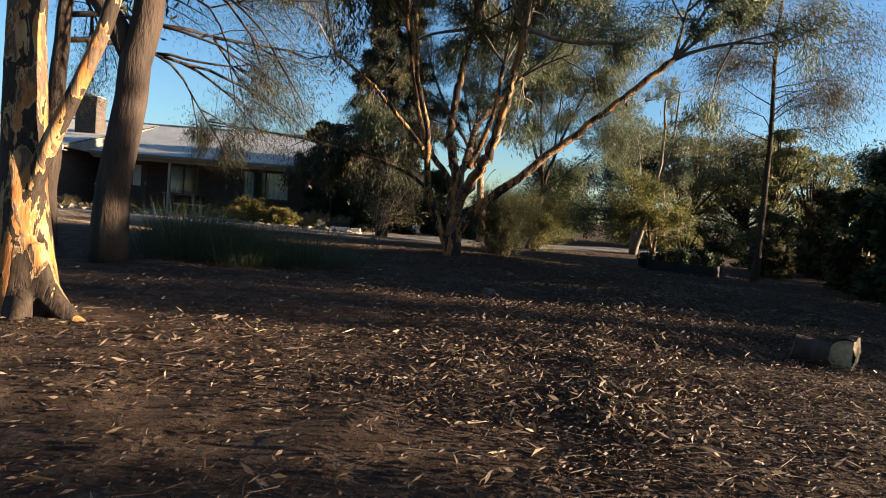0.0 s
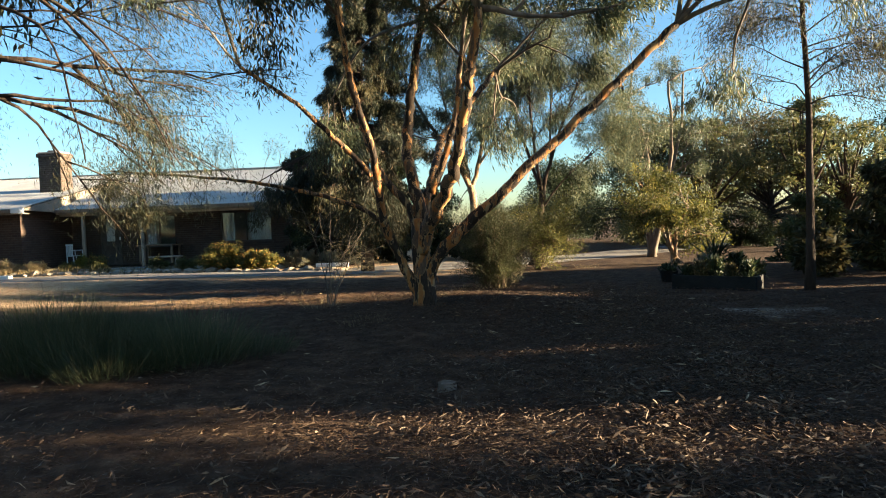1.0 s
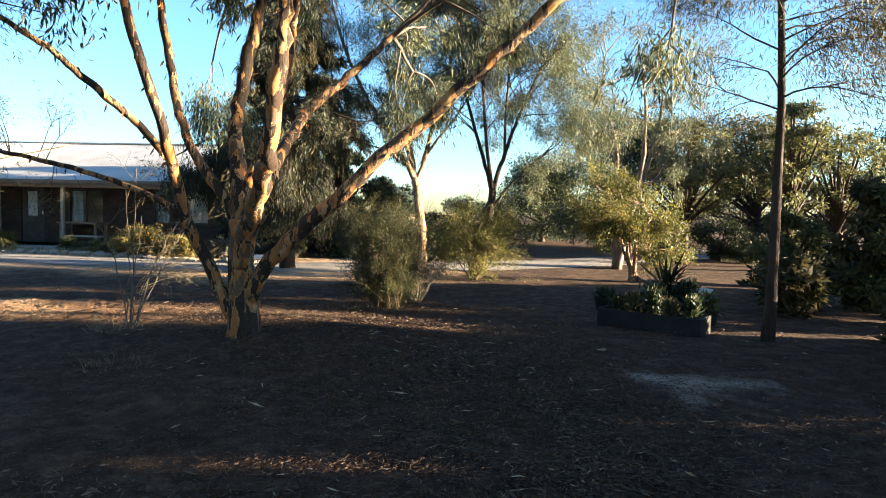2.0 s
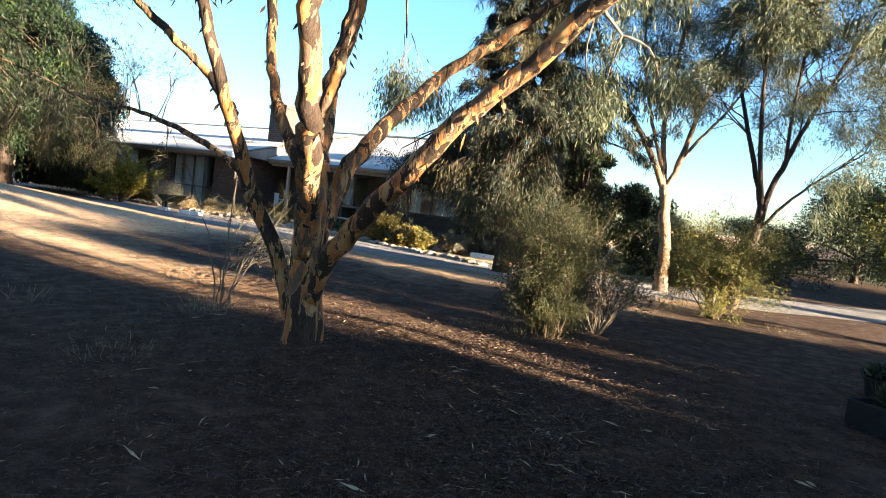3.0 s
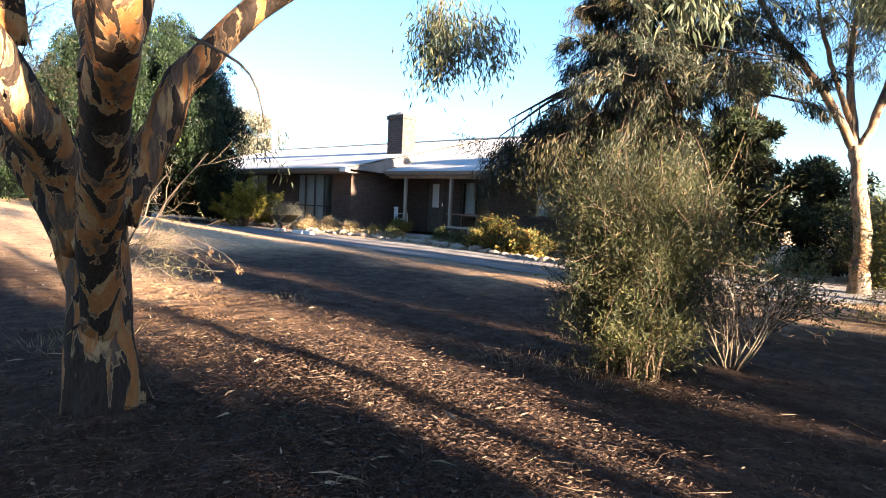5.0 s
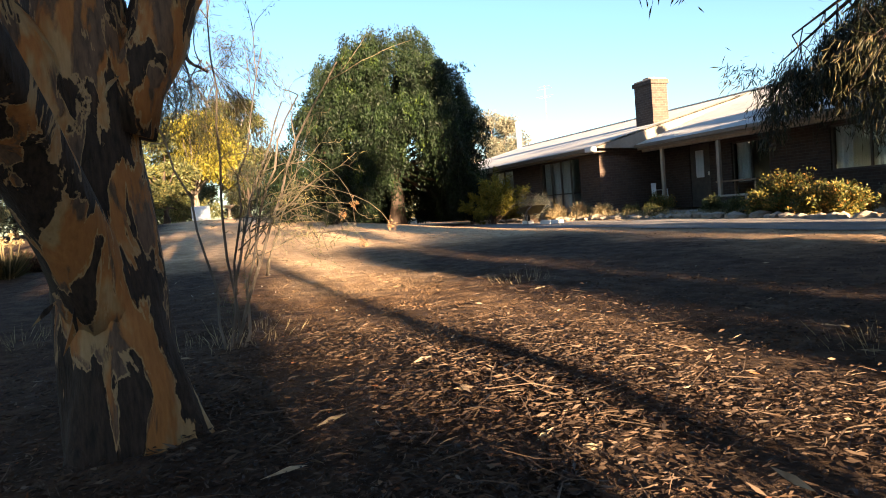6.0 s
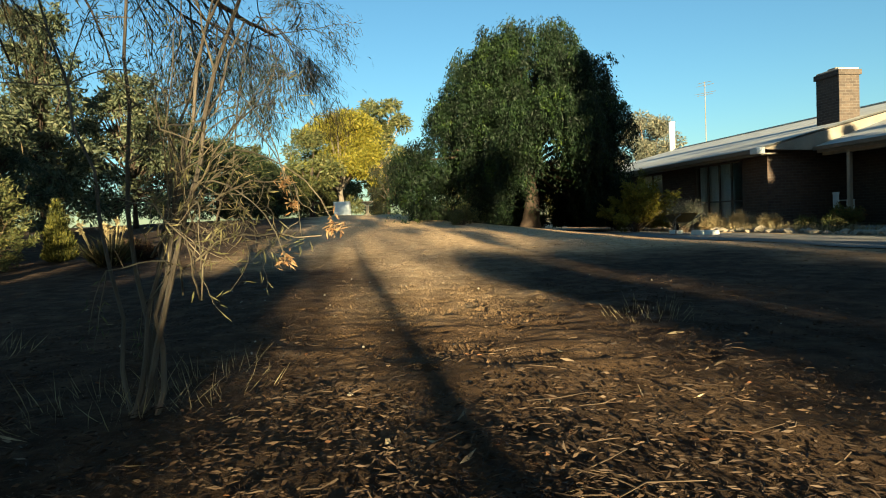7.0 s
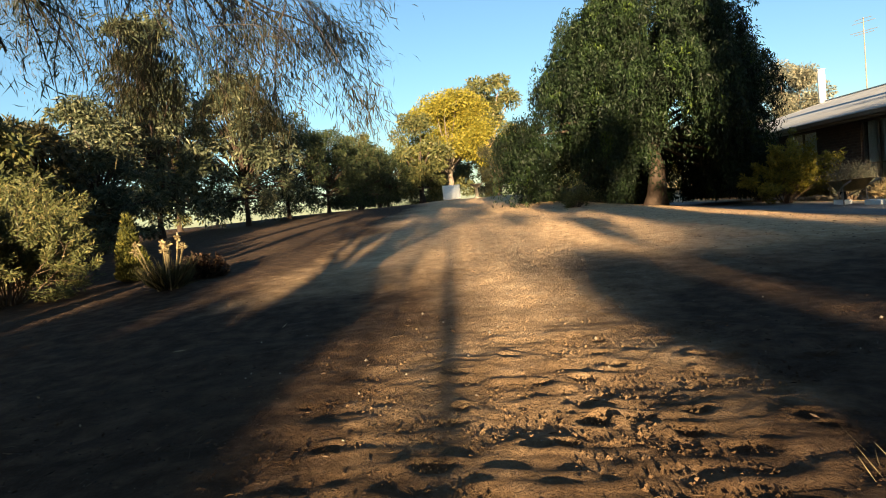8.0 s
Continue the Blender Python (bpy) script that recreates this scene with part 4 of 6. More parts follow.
for c in range(1):
    branchlets(r0, (0.38, 0.05, 3.9 + 0.5 * c), r0.normal(0, 0.8, 3) + [0.0, 0.4, 0.3], 0.5, 0.01, 2, -0.3, 0.5, 3, v, f, tips, 4)
# upper crown above the view, added to hold skylight off the ground
for c in range(9):
    branchlets(r0, (0.5, 0.1, 4.9 - 0.08 * c), r0.normal(0, 0.9, 3) + [0, 0, 0.3], r0.uniform(0.9, 1.5), 0.03, 2, 0.0, 0.55, 3, v, f, lofty, 4)
for c in range(4):
    branchlets(r0, (-1.2, -0.1, 3.0), r0.normal(0, 0.7, 3) + [-0.2, 0.1, 0.5], 0.8, 0.014, 2, -0.3, 0.5, 3, v, f, tips, 4)
tagged(mesh_ob("branchwork", v, f, BARK_DARK, T0b, smooth=True), kind="stuff")
quads_ob("crown", foliage(lofty, 46, 0.12, 0.026, 0.24, r0, 0.9), LEAF_BRUSH, T0b, "dense upper crown")
quads_ob("crown", foliage(tips, 110, 0.1, 0.018, 0.24, r0, 1.0), LEAF_BRUSH, T0b)

# dark pine whose low boughs hang before the house
pine = thing("dark_pine", "dark drooping pine with heavy low boughs", "tree", loc=gpt(-2.7, 9.4, -0.05))
rp = np.random.default_rng(31)
limb("trunk", [(0, 0, 0), (0.05, 0, 2), (0, 0.1, 4.5), (0, 0, 8.8)], 0.15, 0.05, BARK_DARK, pine, rp, 16, 10, 0.05, "", 0.4)
tips, brown, v, f = [], [], [], []
# heavy upper crown
for c in range(120):
    a = c * 2.4
    q = c / 120
    e = np.array([math.cos(a), math.sin(a), rp.uniform(-0.1, 0.3)])
    branchlets(rp, (0, 0.05, 3.7 + 4.8 * q), e, rp.uniform(0.45, 0.85) * (1 - 0.35 * q), 0.025, 2, -0.55, 0.4, 3, v, f, brown if c % 4 == 0 else tips, 4)
# long boughs that sweep out over the drive and hang like curtains
for ex, ey, ez, drop in ((-3.1, 0.0, 2.7, 0.9), (-2.3, -0.7, 2.9, 1.0), (-1.6, -0.6, 3.0, 1.2), (-2.5, 0.9, 2.9, 1.0), (-1.1, -1.0, 3.1, 0.9), (-1.7, 0.4, 3.4, 1.0), (1.0, -0.4, 2.6, 1.2), (0.4, -1.0, 2.4, 1.2), (-0.5, -1.0, 2.3, 1.2), (0.9, 0.7, 2.7, 1.1)):
    bough = smooth_path([(0, 0, 3.4), (ex * 0.5, ey * 0.5, 3.5), (ex, ey, ez)], 16)
    tube_data(bough, np.linspace(0.06, 0.012, 16), 6, None, 0, v, f)
    for k in range(12):
        i = rp.integers(6, 16)
        branchlets(rp, bough[i], rp.normal(0, 0.35, 3) + [0, 0, -0.9], rp.uniform(0.5, 1.0) * drop, 0.01, 1, -0.5, 0.35, 4, v, f, brown if k % 5 == 0 else tips, 4)
# half-bare boughs towards the gums
for a, z, ln in ((0.2, 3.1, 2.6), (-0.5, 3.6, 2.4), (0.9, 4.0, 2.2), (-1.1, 3.3, 2.0), (0.5, 4.6, 2.0)):
    e = np.array([math.cos(a), math.sin(a), 0.0])
    bough = smooth_path([(0, 0, z), e * ln * 0.5 + [0, 0, z + 0.3], e * ln + [0, 0, z - 0.1]], 12)
    tube_data(bough, np.linspace(0.045, 0.01, 12), 6, None, 0, v, f)
    for k in range(6):
        branchlets(rp, bough[rp.integers(3, 12)], e * 0.6 + rp.normal(0, 0.45, 3) + [0, 0, -0.1], rp.uniform(0.4, 0.7), 0.01, 1, -0.4, 0.45, 3, v, f, tips, 4)
tagged(mesh_ob("branchwork", v, f, BARK_DARK, pine, smooth=True), kind="stuff")
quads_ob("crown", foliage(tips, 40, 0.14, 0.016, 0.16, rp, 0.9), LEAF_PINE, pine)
quads_ob("dead_sprays", foliage(brown, 20, 0.13, 0.011, 0.15, rp, 1.1), LEAF_BRUSH, pine, "brown hanging sprays of dead needles")

# trees north of the path
def forked_gum(label, loc, bark, limbs, seed, per=34):
    """A gum given by its trunk and limbs, each a short run of points with two radii, with leafy sprays on the outer parts."""
    rng = np.random.default_rng(seed)
    t = thing("gum_tree", label, "tree", loc=gpt(*loc, -0.05))
    tips, v, f = [], [], []
    for k, (pts, ra, rb) in enumerate(limbs):
        limb("limb" if k else "trunk", pts, ra, rb, bark, t, rng, 20, 10, 0.06, "", 0 if k else 0.35)
        if not k:
            continue
        P = smooth_path(pts, 30)
        for c in range(16):
            i = int(rng.integers(10, 30)) if c > 2 else 29
            e = (P[i] - P[i - 1]) / np.linalg.norm(P[i] - P[i - 1]) + rng.normal(0, 0.5, 3) + [0, 0, 0.15]
            branchlets(rng, P[i], e, rng.uniform(0.6, 1.15), rb * 0.7, 2, -0.1, 0.5, 3, v, f, tips, 4)
    tagged(mesh_ob("branchwork", v, f, bark, t, smooth=True), kind="stuff")
    quads_ob("crown", foliage(tips, per, 0.1, 0.013, 0.24, rng, 0.9), LEAF_GUM, t)
    return t


forked_gum("pale gum with an upright trunk forking into several limbs", (0.45, 11.4), BARK_PALE, [
    ([(0, 0, 0), (-0.04, 0, 1.1), (-0.15, 0, 2.0), (-0.22, 0, 2.5)], 0.14, 0.12),
    ([(-0.2, 0, 2.35), (-0.48, -0.1, 2.95), (-0.9, -0.2, 3.7), (-1.45, -0.35, 4.4), (-2.0, -0.5, 5.5), (-2.4, -0.7, 6.8)], 0.085, 0.03),
    ([(-0.22, 0, 2.45), (-0.38, 0.1, 3.1), (-0.5, 0.2, 4.0), (-0.4, 0.3, 5.4), (-0.3, 0.4, 7.0)], 0.075, 0.03),
    ([(-0.2, 0, 2.4), (-0.06, 0.05, 2.8), (0.06, 0.1, 3.25), (0.22, 0.1, 4.0), (0.5, 0.2, 5.0), (0.8, 0.3, 6.4)], 0.075, 0.03),
    ([(-0.35, 0.05, 2.9), (-0.55, -0.15, 3.5), (-0.8, -0.3, 4.4), (-1.0, -0.4, 5.4), (-1.1, -0.5, 6.8)], 0.05, 0.02),
    ([(0.02, 0.1, 3.1), (0.4, 0.0, 3.6), (0.9, -0.1, 4.2), (1.5, -0.2, 5.2)], 0.045, 0.015),
], 41)
forked_gum("dark-stemmed gum leaning and forking into long limbs", (2.02, 10.5), BARK_DARK, [
    ([(0, 0, 0), (0.08, 0, 0.5), (0.2, 0, 1.1), (0.3, 0, 1.8), (0.34, 0, 2.2)], 0.12, 0.1),
    ([(0.33, 0, 2.1), (0.16, 0.1, 2.7), (-0.1, 0.2, 3.55), (-0.38, 0.25, 4.4), (-0.5, 0.3, 5.2), (-0.6, 0.4, 6.6)], 0.06, 0.025),
    ([(0.34, 0, 2.15), (0.2, -0.1, 2.9), (0.1, -0.15, 3.8), (0.02, -0.2, 5.0), (0.0, -0.3, 6.6)], 0.055, 0.025),
    ([(0.34, 0, 2.1), (0.4, 0.05, 2.45), (0.6, 0.1, 3.05), (0.78, 0.15, 3.6), (1.0, 0.2, 4.2), (1.5, 0.3, 5.4)], 0.07, 0.025),
    ([(0.3, 0, 1.7), (0.45, -0.05, 1.85), (0.7, -0.1, 2.25), (1.2, -0.2, 2.75), (2.0, -0.3, 3.4)], 0.04, 0.012),
    ([(0.62, 0.1, 3.1), (0.6, 0.0, 3.8), (0.65, -0.1, 4.8), (0.7, -0.1, 6.2)], 0.04, 0.02),
], 42)
crown_tree("gum_tree", "tall thin gum with a bare lower trunk", "tree", (6.05, 13.0), 8.5, 2.6, BARK_GREY, LEAF_GUM, 43, 0.11, 3, 0.45, 3, 3, 40, (0.11, 0.015), (0.05, 0), 0.2, 0.9)
def slender_tree(label, loc, height, width, seed, trunk_r, first):
    """A thin straight tree with short fine boughs all the way up."""
    rng = np.random.default_rng(seed)
    t = thing("gum_tree", label, "tree", loc=gpt(*loc, -0.05))
    limb("trunk", [(0, 0, 0), (0.05, 0.02, height * 0.3), (-0.04, 0.05, height * 0.6), (0.05, 0.0, height)], trunk_r, 0.015, BARK_DARK, t, rng, 18, 9, 0.05, "", 0.3)
    tips, v, f = [], [], []
    for k in range(46):
        q = k / 46
        a = rng.uniform(0, 6.28)
        branchlets(rng, (0, 0.02, first + (height - first) * q), (math.cos(a), math.sin(a), 0.7), width * (1 - 0.45 * q) * rng.uniform(0.5, 1.0), 0.012, 1, -0.5, 0.45, 4, v, f, tips, 4)
    tagged(mesh_ob("branchwork", v, f, BARK_DARK, t, smooth=True), kind="stuff")
    quads_ob("crown", foliage(tips, 84, 0.085, 0.008, 0.3, rng, 0.8), LEAF_BRUSH, t)
    return t


slender_tree("tall thin gum with dark fine hanging leaves", (5.5, 1.25), 7.4, 1.35, 44, 0.062, 2.6)
crown_tree("yellow_mallee", "small mallee with pale stems and yellow-green leaves", "tree", (5.6, 8.7), 2.3, 1.45, BARK_PALE, LEAF_MALLEE, 45, 0.06, 4, 0.4, 3, 4, 17, (0.075, 0.022), (0.05, 0), 0.24, 0.3)
for i, (x, y, h, r) in enumerate([(8.5, 24, 6.5, 4.2), (13.5, 22, 6.2, 4.0), (5.0, 30, 5.0, 3.6), (19, 20, 6, 4), (14, 5.6, 5.5, 1.5), (8.6, 15.5, 5.2, 2.3), (13.2, 15.0, 5.0, 1.8), (11.0, 13.4, 5.4, 1.5)]):
    mass("wattle_tree", "broad dark-green tree with a rounded crown", "tree", (x, y), (r, r, h), LEAF_OLIVE if i in (5, 6, 7) else LEAF_DARK if i not in (1, 4) else LEAF_BRUSH, 60 + i, 6000 if i in (6, 7) else 44000 if i not in (4, 5) else 12000, (0.15, 0.045), lumps=70, low=0.36 if i in (5, 6, 7) else 0.06, tuft=(0.08, 0.2) if i in (5, 6, 7) else (0.16, 0.3))
for i, (x, y, h, r) in enumerate([(-2.5, 24, 2.6, 2.2), (0.5, 27, 2.4, 2.3), (2.2, 21, 2.2, 1.9), (7, 17, 2.1, 1.9), (-6.0, 26, 3, 2.4), (10.5, 17.5, 1.5, 1.4), (7.8, 6.0, 1.7, 0.8), (8.8, 4.4, 2.2, 1.0), (11, 5.2, 2.6, 1.2)]):
    mass("wild_shrub", "dense dark-green shrub beside the track", "shrub", (x, y), (r, r, h), LEAF_DARK if i % 3 and i < 6 else LEAF_OLIVE, 80 + i, 9000 if i < 6 else 6000, (0.12, 0.035), lumps=22, low=0.05, trunk_r=0.06, group="shrubs beyond the track")
mass("pencil_cypress", "tall narrow dark-green pencil cypress", "tree", (-2.45, 14.6), (0.55, 0.55, 4.5), LEAF_PINE, 95, 9000, (0.1, 0.03), lumps=26, low=0.05, trunk_r=0.08)

# yard shrubs near the path
grevillea = shrub("grevillea_bush", "olive-green wispy bush with dry brown twigs", "shrub", (0.95, 2.95), 1.95, 0.2, LEAF_WISPY, 101, 70, 34, (0.05, 0.0055), levels=2, scatter=0.18, upright=1.2, foot=1.5)
grevillea.scale = (0.72, 0.72, 0.9)
shrub("low_shrub", "low olive growth with dry stalks at the bush's foot", "shrub", (0.85, 2.95), 0.75, 0.5, LEAF_WISPY, 108, 40, 26, (0.045, 0.006), levels=1, scatter=0.2)
shrub("dry_bush", "dry brown twiggy bush beside the olive bush", "shrub", (1.3, 3.65), 0.85, 0.5, LEAF_DRY, 107, 26, 5, (0.05, 0.007), twig=PALETWIG, levels=1, scatter=0.15)
shrub("wattle_bush", "yellow-green feathery bush on the mulch", "shrub", (2.05, 7.85), 2.05, 0.75, LEAF_MALLEE, 102, 34, 22, (0.08, 0.008), levels=2, scatter=0.24)
shrub("low_shrub", "small olive shrub on the mulch", "shrub", (0.9, 5.5), 0.9, 0.6, LEAF_OLIVE, 103, 18, 18, (0.05, 0.012), levels=1)
shrub("flowering_hedge", "clipped hedge bush with orange-tipped leaves", "shrub", (-8.1, 12.2), 0.95, 1.0, LEAF_HEDGE, 104, 60, 26, (0.06, 0.03), levels=1, scatter=0.16, upright=0.8)
shrub("flowering_hedge", "clipped hedge bush with orange-tipped leaves", "shrub", (-6.9, 11.9), 0.75, 0.8, LEAF_HEDGE, 105, 50, 26, (0.06, 0.03), levels=1, scatter=0.16, upright=0.8)
shrub("grey_shrub", "pale grey-leaved shrub by the house", "shrub", (-5.6, 12.6), 0.7, 0.7, LEAF_GREY, 106, 36, 20, (0.06, 0.02), levels=1)

# the weeping pepper tree by the west end of the house
def weeping_tree(name, label, loc, size, leafmat, seed, strands, per, leaf):
    """A dome of long hanging sprays round a short trunk with limbs."""
    rng = np.random.default_rng(seed)
    t = thing(name, label, "tree", loc=gpt(*loc, -0.05))
    rx, ry, h = size
    limb("trunk", [(0, 0, 0), (0.1, 0.05, h * 0.2), (0, 0.1, h * 0.5)], 0.32, 0.16, BARK_DARK, t, rng, 10, 10, 0.08, "", 0.4)
    v, f, leaves = [], [], []
    tops = []
    for k in range(105):
        a, w = rng.uniform(0, 6.28), rng.uniform(0.1, 0.97)
        bulge = 0.88 + 0.14 * math.sin(3 * a + 1) + 0.07 * math.sin(7 * a)
        q = (1 - w ** 2.6) ** 0.5 * bulge * rng.uniform(0.62, 1.06)
        top = np.array([math.cos(a) * q * rx, math.sin(a) * q * ry, h * w * rng.uniform(0.86, 1.06)])
        tops.append(top)
        if k % 2 == 0:
            tube_data(smooth_path([(0, 0.05, h * 0.3), top * [0.5, 0.5, 0.75] + [0, 0, h * 0.12], top], 7), np.linspace(0.1, 0.02, 7), 5, None, 0, v, f)
    tops = np.array(tops)
    idx = rng.integers(0, len(tops), strands)
    start = tops[idx] + np.clip(rng.normal(0, 1, (strands, 3)), -1.6, 1.4) * [0.42, 0.42, 0.3]
    ln = np.clip(rng.normal(1.25, 0.5, strands), 0.3, 2.4)
    out = start[:, :2] / (np.linalg.norm(start[:, :2], axis=1)[:, None] + 0.3)
    u = rng.uniform(0, 1, (strands, per))
    pos = start[:, None, :] + np.stack([out[:, None, 0] * u * 0.45, out[:, None, 1] * u * 0.45, -u ** 1.4 * ln[:, None]], -1)
    pos = pos.reshape(-1, 3) + rng.normal(0, 0.07, (strands * per, 3))
    pos[:, 2] = np.maximum(pos[:, 2], 0.1 + rng.uniform(0, 0.5, len(pos)))
    dirs = rng.normal(0, 0.5, (len(pos), 3)) + np.array([0, 0, -0.8])
    tagged(mesh_ob("branchwork", v, f, BARK_DARK, t, smooth=True), kind="stuff")
    quads_ob("crown", leaf_quads(pos, dirs, leaf[0], leaf[1], rng), leafmat, t)
    return t


weeping_tree("pepper_tree", "large weeping pepper tree, dark green with yellow-green clumps, lump shading in the colour", (-22.3, 7.9), (4.3, 4.1, 7.5), LEAF_PEPPER, 120, 5600, 70, (0.13, 0.036))
shrub("pepper_sucker", "bright yellow-green sucker growth under the pepper tree", "shrub", (-19.2, 10.6), 2.0, 1.0, LEAF_YELLOW, 121, 30, 16, (0.12, 0.035), levels=2)

# trees along the south-west boundary and beyond
for i, (x, y, h, r, m) in enumerate([(-24.5, -9.8, 9.4, 2.4, LEAF_BOUND), (-29, -8, 7.6, 3.0, LEAF_BOUND), (-34, -7.5, 6.2, 2.9, LEAF_DARK), (-38, -6.2, 5.4, 2.7, LEAF_DARK), (-42, -5, 5.0, 2.6, LEAF_DARK), (-46, -3.6, 4.4, 2.3, LEAF_DARK), (-19, -9.0, 4.9, 2.2, LEAF_BOUND), (-15, -8.2, 3.7, 1.8, LEAF_BRUSH), (-11.5, -7, 3.6, 1.7, LEAF_OLIVE), (-31, -12, 8.0, 3.0, LEAF_OLIVE), (-50, -6, 6.5, 3.0, LEAF_OLIVE)]):
    mass("boundary_tree", "dense dark-green tree along the boundary", "tree", (x, y), (r, r, h), m, 130 + i, 13000 if i in (0, 1, 9) else 17000, (0.24, 0.075) if i in (0, 1, 9) else (0.17, 0.055), lumps=130, low=0.07, trunk_r=0.1, group="trees along the boundary", tuft=(0.08, 0.2))
mass("yellow_gum", "spreading gum with a broad golden crown", "tree", (-52, 0.9), (4.4, 4.4, 9.3), LEAF_YELLOW, 150, 40000, (0.22, 0.09), BARK_GREY, lumps=60, low=0.36, trunk_r=0.28)
mass("far_gum", "tall pale gum beyond the yard", "tree", (-66, 4.5), (5, 5, 13.5), LEAF_OLIVE, 151, 14000, (0.4, 0.14), BARK_PALE, lumps=36, low=0.4, trunk_r=0.3)
mass("far_gum", "tall pale gum behind the house", "tree", (-52, 28), (4, 4, 9.8), LEAF_GREY, 152, 26000, (0.25, 0.09), BARK_PALE, lumps=36, low=0.35, trunk_r=0.3)
mass("small_pine", "dark spreading pine at the end of the yard", "tree", (-44, 4.2), (1.9, 1.9, 4.4), LEAF_PINE, 153, 9000, (0.2, 0.03), lumps=24, low=0.1, trunk_r=0.12)
for i, (x, y, h, r) in enumerate([(-47, -1.2, 6.8, 2.8), (-60, -6, 6, 5), (-58, 12, 5, 5), (-75, -2, 6, 6), (-48, 13, 4, 3), (-70, 22, 7, 6), (-56, 5.0, 4.2, 3.6), (-62, 0.5, 5.2, 4.4)]):
    mass("far_tree", "distant olive-green tree beyond the yard", "tree", (x, y), (r, r, h), LEAF_OLIVE, 160 + i, 9000, (0.3, 0.1), lumps=26, low=0.05, trunk_r=0.2, group="distant trees")

# gums and scrub added to the east, mostly out of view, to shade the yard
for i, (x, y, h, r, n) in enumerate([(6.6, -1.15, 1.9, 0.85, 7000), (7.3, 0.0, 2.7, 0.75, 7000), (8.6, -0.7, 2.4, 0.9, 7000), (8.0, 0.3, 2.2, 0.5, 700), (9.0, 0.05, 3.5, 0.65, 3000), (8.4, 4.6, 2.3, 0.65, 5000), (8.2, 3.05, 2.4, 0.38, 5000), (8.0, 2.35, 1.3, 0.36, 3500), (6.9, 3.9, 0.95, 0.6, 4000), (12, 3.9, 4.5, 0.8, 2500), (9.2, -2.4, 3.0, 1.5, 8000), (7.6, -3.55, 2.4, 1.0, 6000), (12, -3.6, 3.6, 0.75, 4000), (8.2, -2.6, 1.7, 0.8, 5000), (8.3, -1.8, 2.3, 0.7, 6000), (9.5, -4.5, 4.4, 0.9, 8000), (11, -5.7, 2.9, 1.25, 3300), (13, -9.5, 4.2, 1.5, 2500), (16, -13, 5.0, 2.6, 7000), (9.5, -11.5, 3.2, 1.7, 4000), (8.6, 8.4, 0.6, 0.7, 1400), (9.2, 7.0, 0.7, 0.7, 1500), (6.7, 0.62, 0.98, 0.34, 2600), (7.2, 1.25, 0.72, 0.36, 3500), (7.5, -0.75, 1.6, 0.5, 5000)]):
    mass("wild_shrub", "dense dark-green shrub beside the track", "shrub", (x, y), (r, r, h), LEAF_DARK if i < 22 and i not in (5, 8, 9) else LEAF_BRUSH, 180 + i, n, (0.16, 0.06), lumps=26, low=0.05, trunk_r=0.07, group="shrubs east of the yard")
# thin trunks placed out of view so that their shadows streak the track
for i, (x, y) in enumerate([(10.5, 1.05), (12.2, 1.6), (15.0, 0.8), (13.4, 2.75)]):
    crown_tree("young_gum", "unseen slender young gum added for its trunk's shadow on the track", "tree", (x, y), 7.0, 1.6, BARK_GREY, LEAF_GUM, 205 + i, 0.06, 2, 0.6, 3, 3, 2, (0.1, 0.014), (0.0, 0.01), 0.2, 0.9, group="young gums east of the yard")
# sparse crowns out of view, added to break up the low sun
crown_tree("gum_tree", "unseen open gum with fine hanging leaves, added to dapple the sun", "tree", (14, 6.2), 5.5, 2.0, BARK_GREY, LEAF_GUM, 191, 0.1, 2, 0.3, 3, 3, 9, (0.12, 0.018), (0, 0), 0.2, 0.9)
crown_tree("gum_tree", "unseen open gum with fine hanging leaves, added to dapple the sun", "tree", (24, 3.6), 6.0, 1.5, BARK_GREY, LEAF_GUM, 192, 0.09, 2, 0.3, 3, 2, 6, (0.12, 0.018), (0, 0), 0.2, 0.9)
# unseen high canopy added to darken the skylight over the yard
crown_tree("gum_tree", "unseen tall gum whose high spreading crown is added to cut skylight", "tree", (4.5, -13.5), 11.0, 5.0, BARK_GREY, LEAF_GUM, 193, 0.2, 2, 0.75, 3, 4, 16, (0.16, 0.04), (-0.12, 0.05), 0.25, 0.6)
crown_tree("gum_tree", "unseen tall gum whose high spreading crown is added to cut skylight", "tree", (-3.0, -15.5), 11.0, 5.0, BARK_GREY, LEAF_GUM, 194, 0.2, 2, 0.75, 3, 4, 16, (0.16, 0.04), (0.1, 0.1), 0.25, 0.6)
# unseen tree added as a sun block for the pepper tree
mass("wattle_tree", "broad dark-green tree with a rounded crown", "tree", (17, 5.6), (1.8, 1.8, 8.5), LEAF_DARK, 198, 16000, (0.16, 0.05), lumps=40, low=0.35)
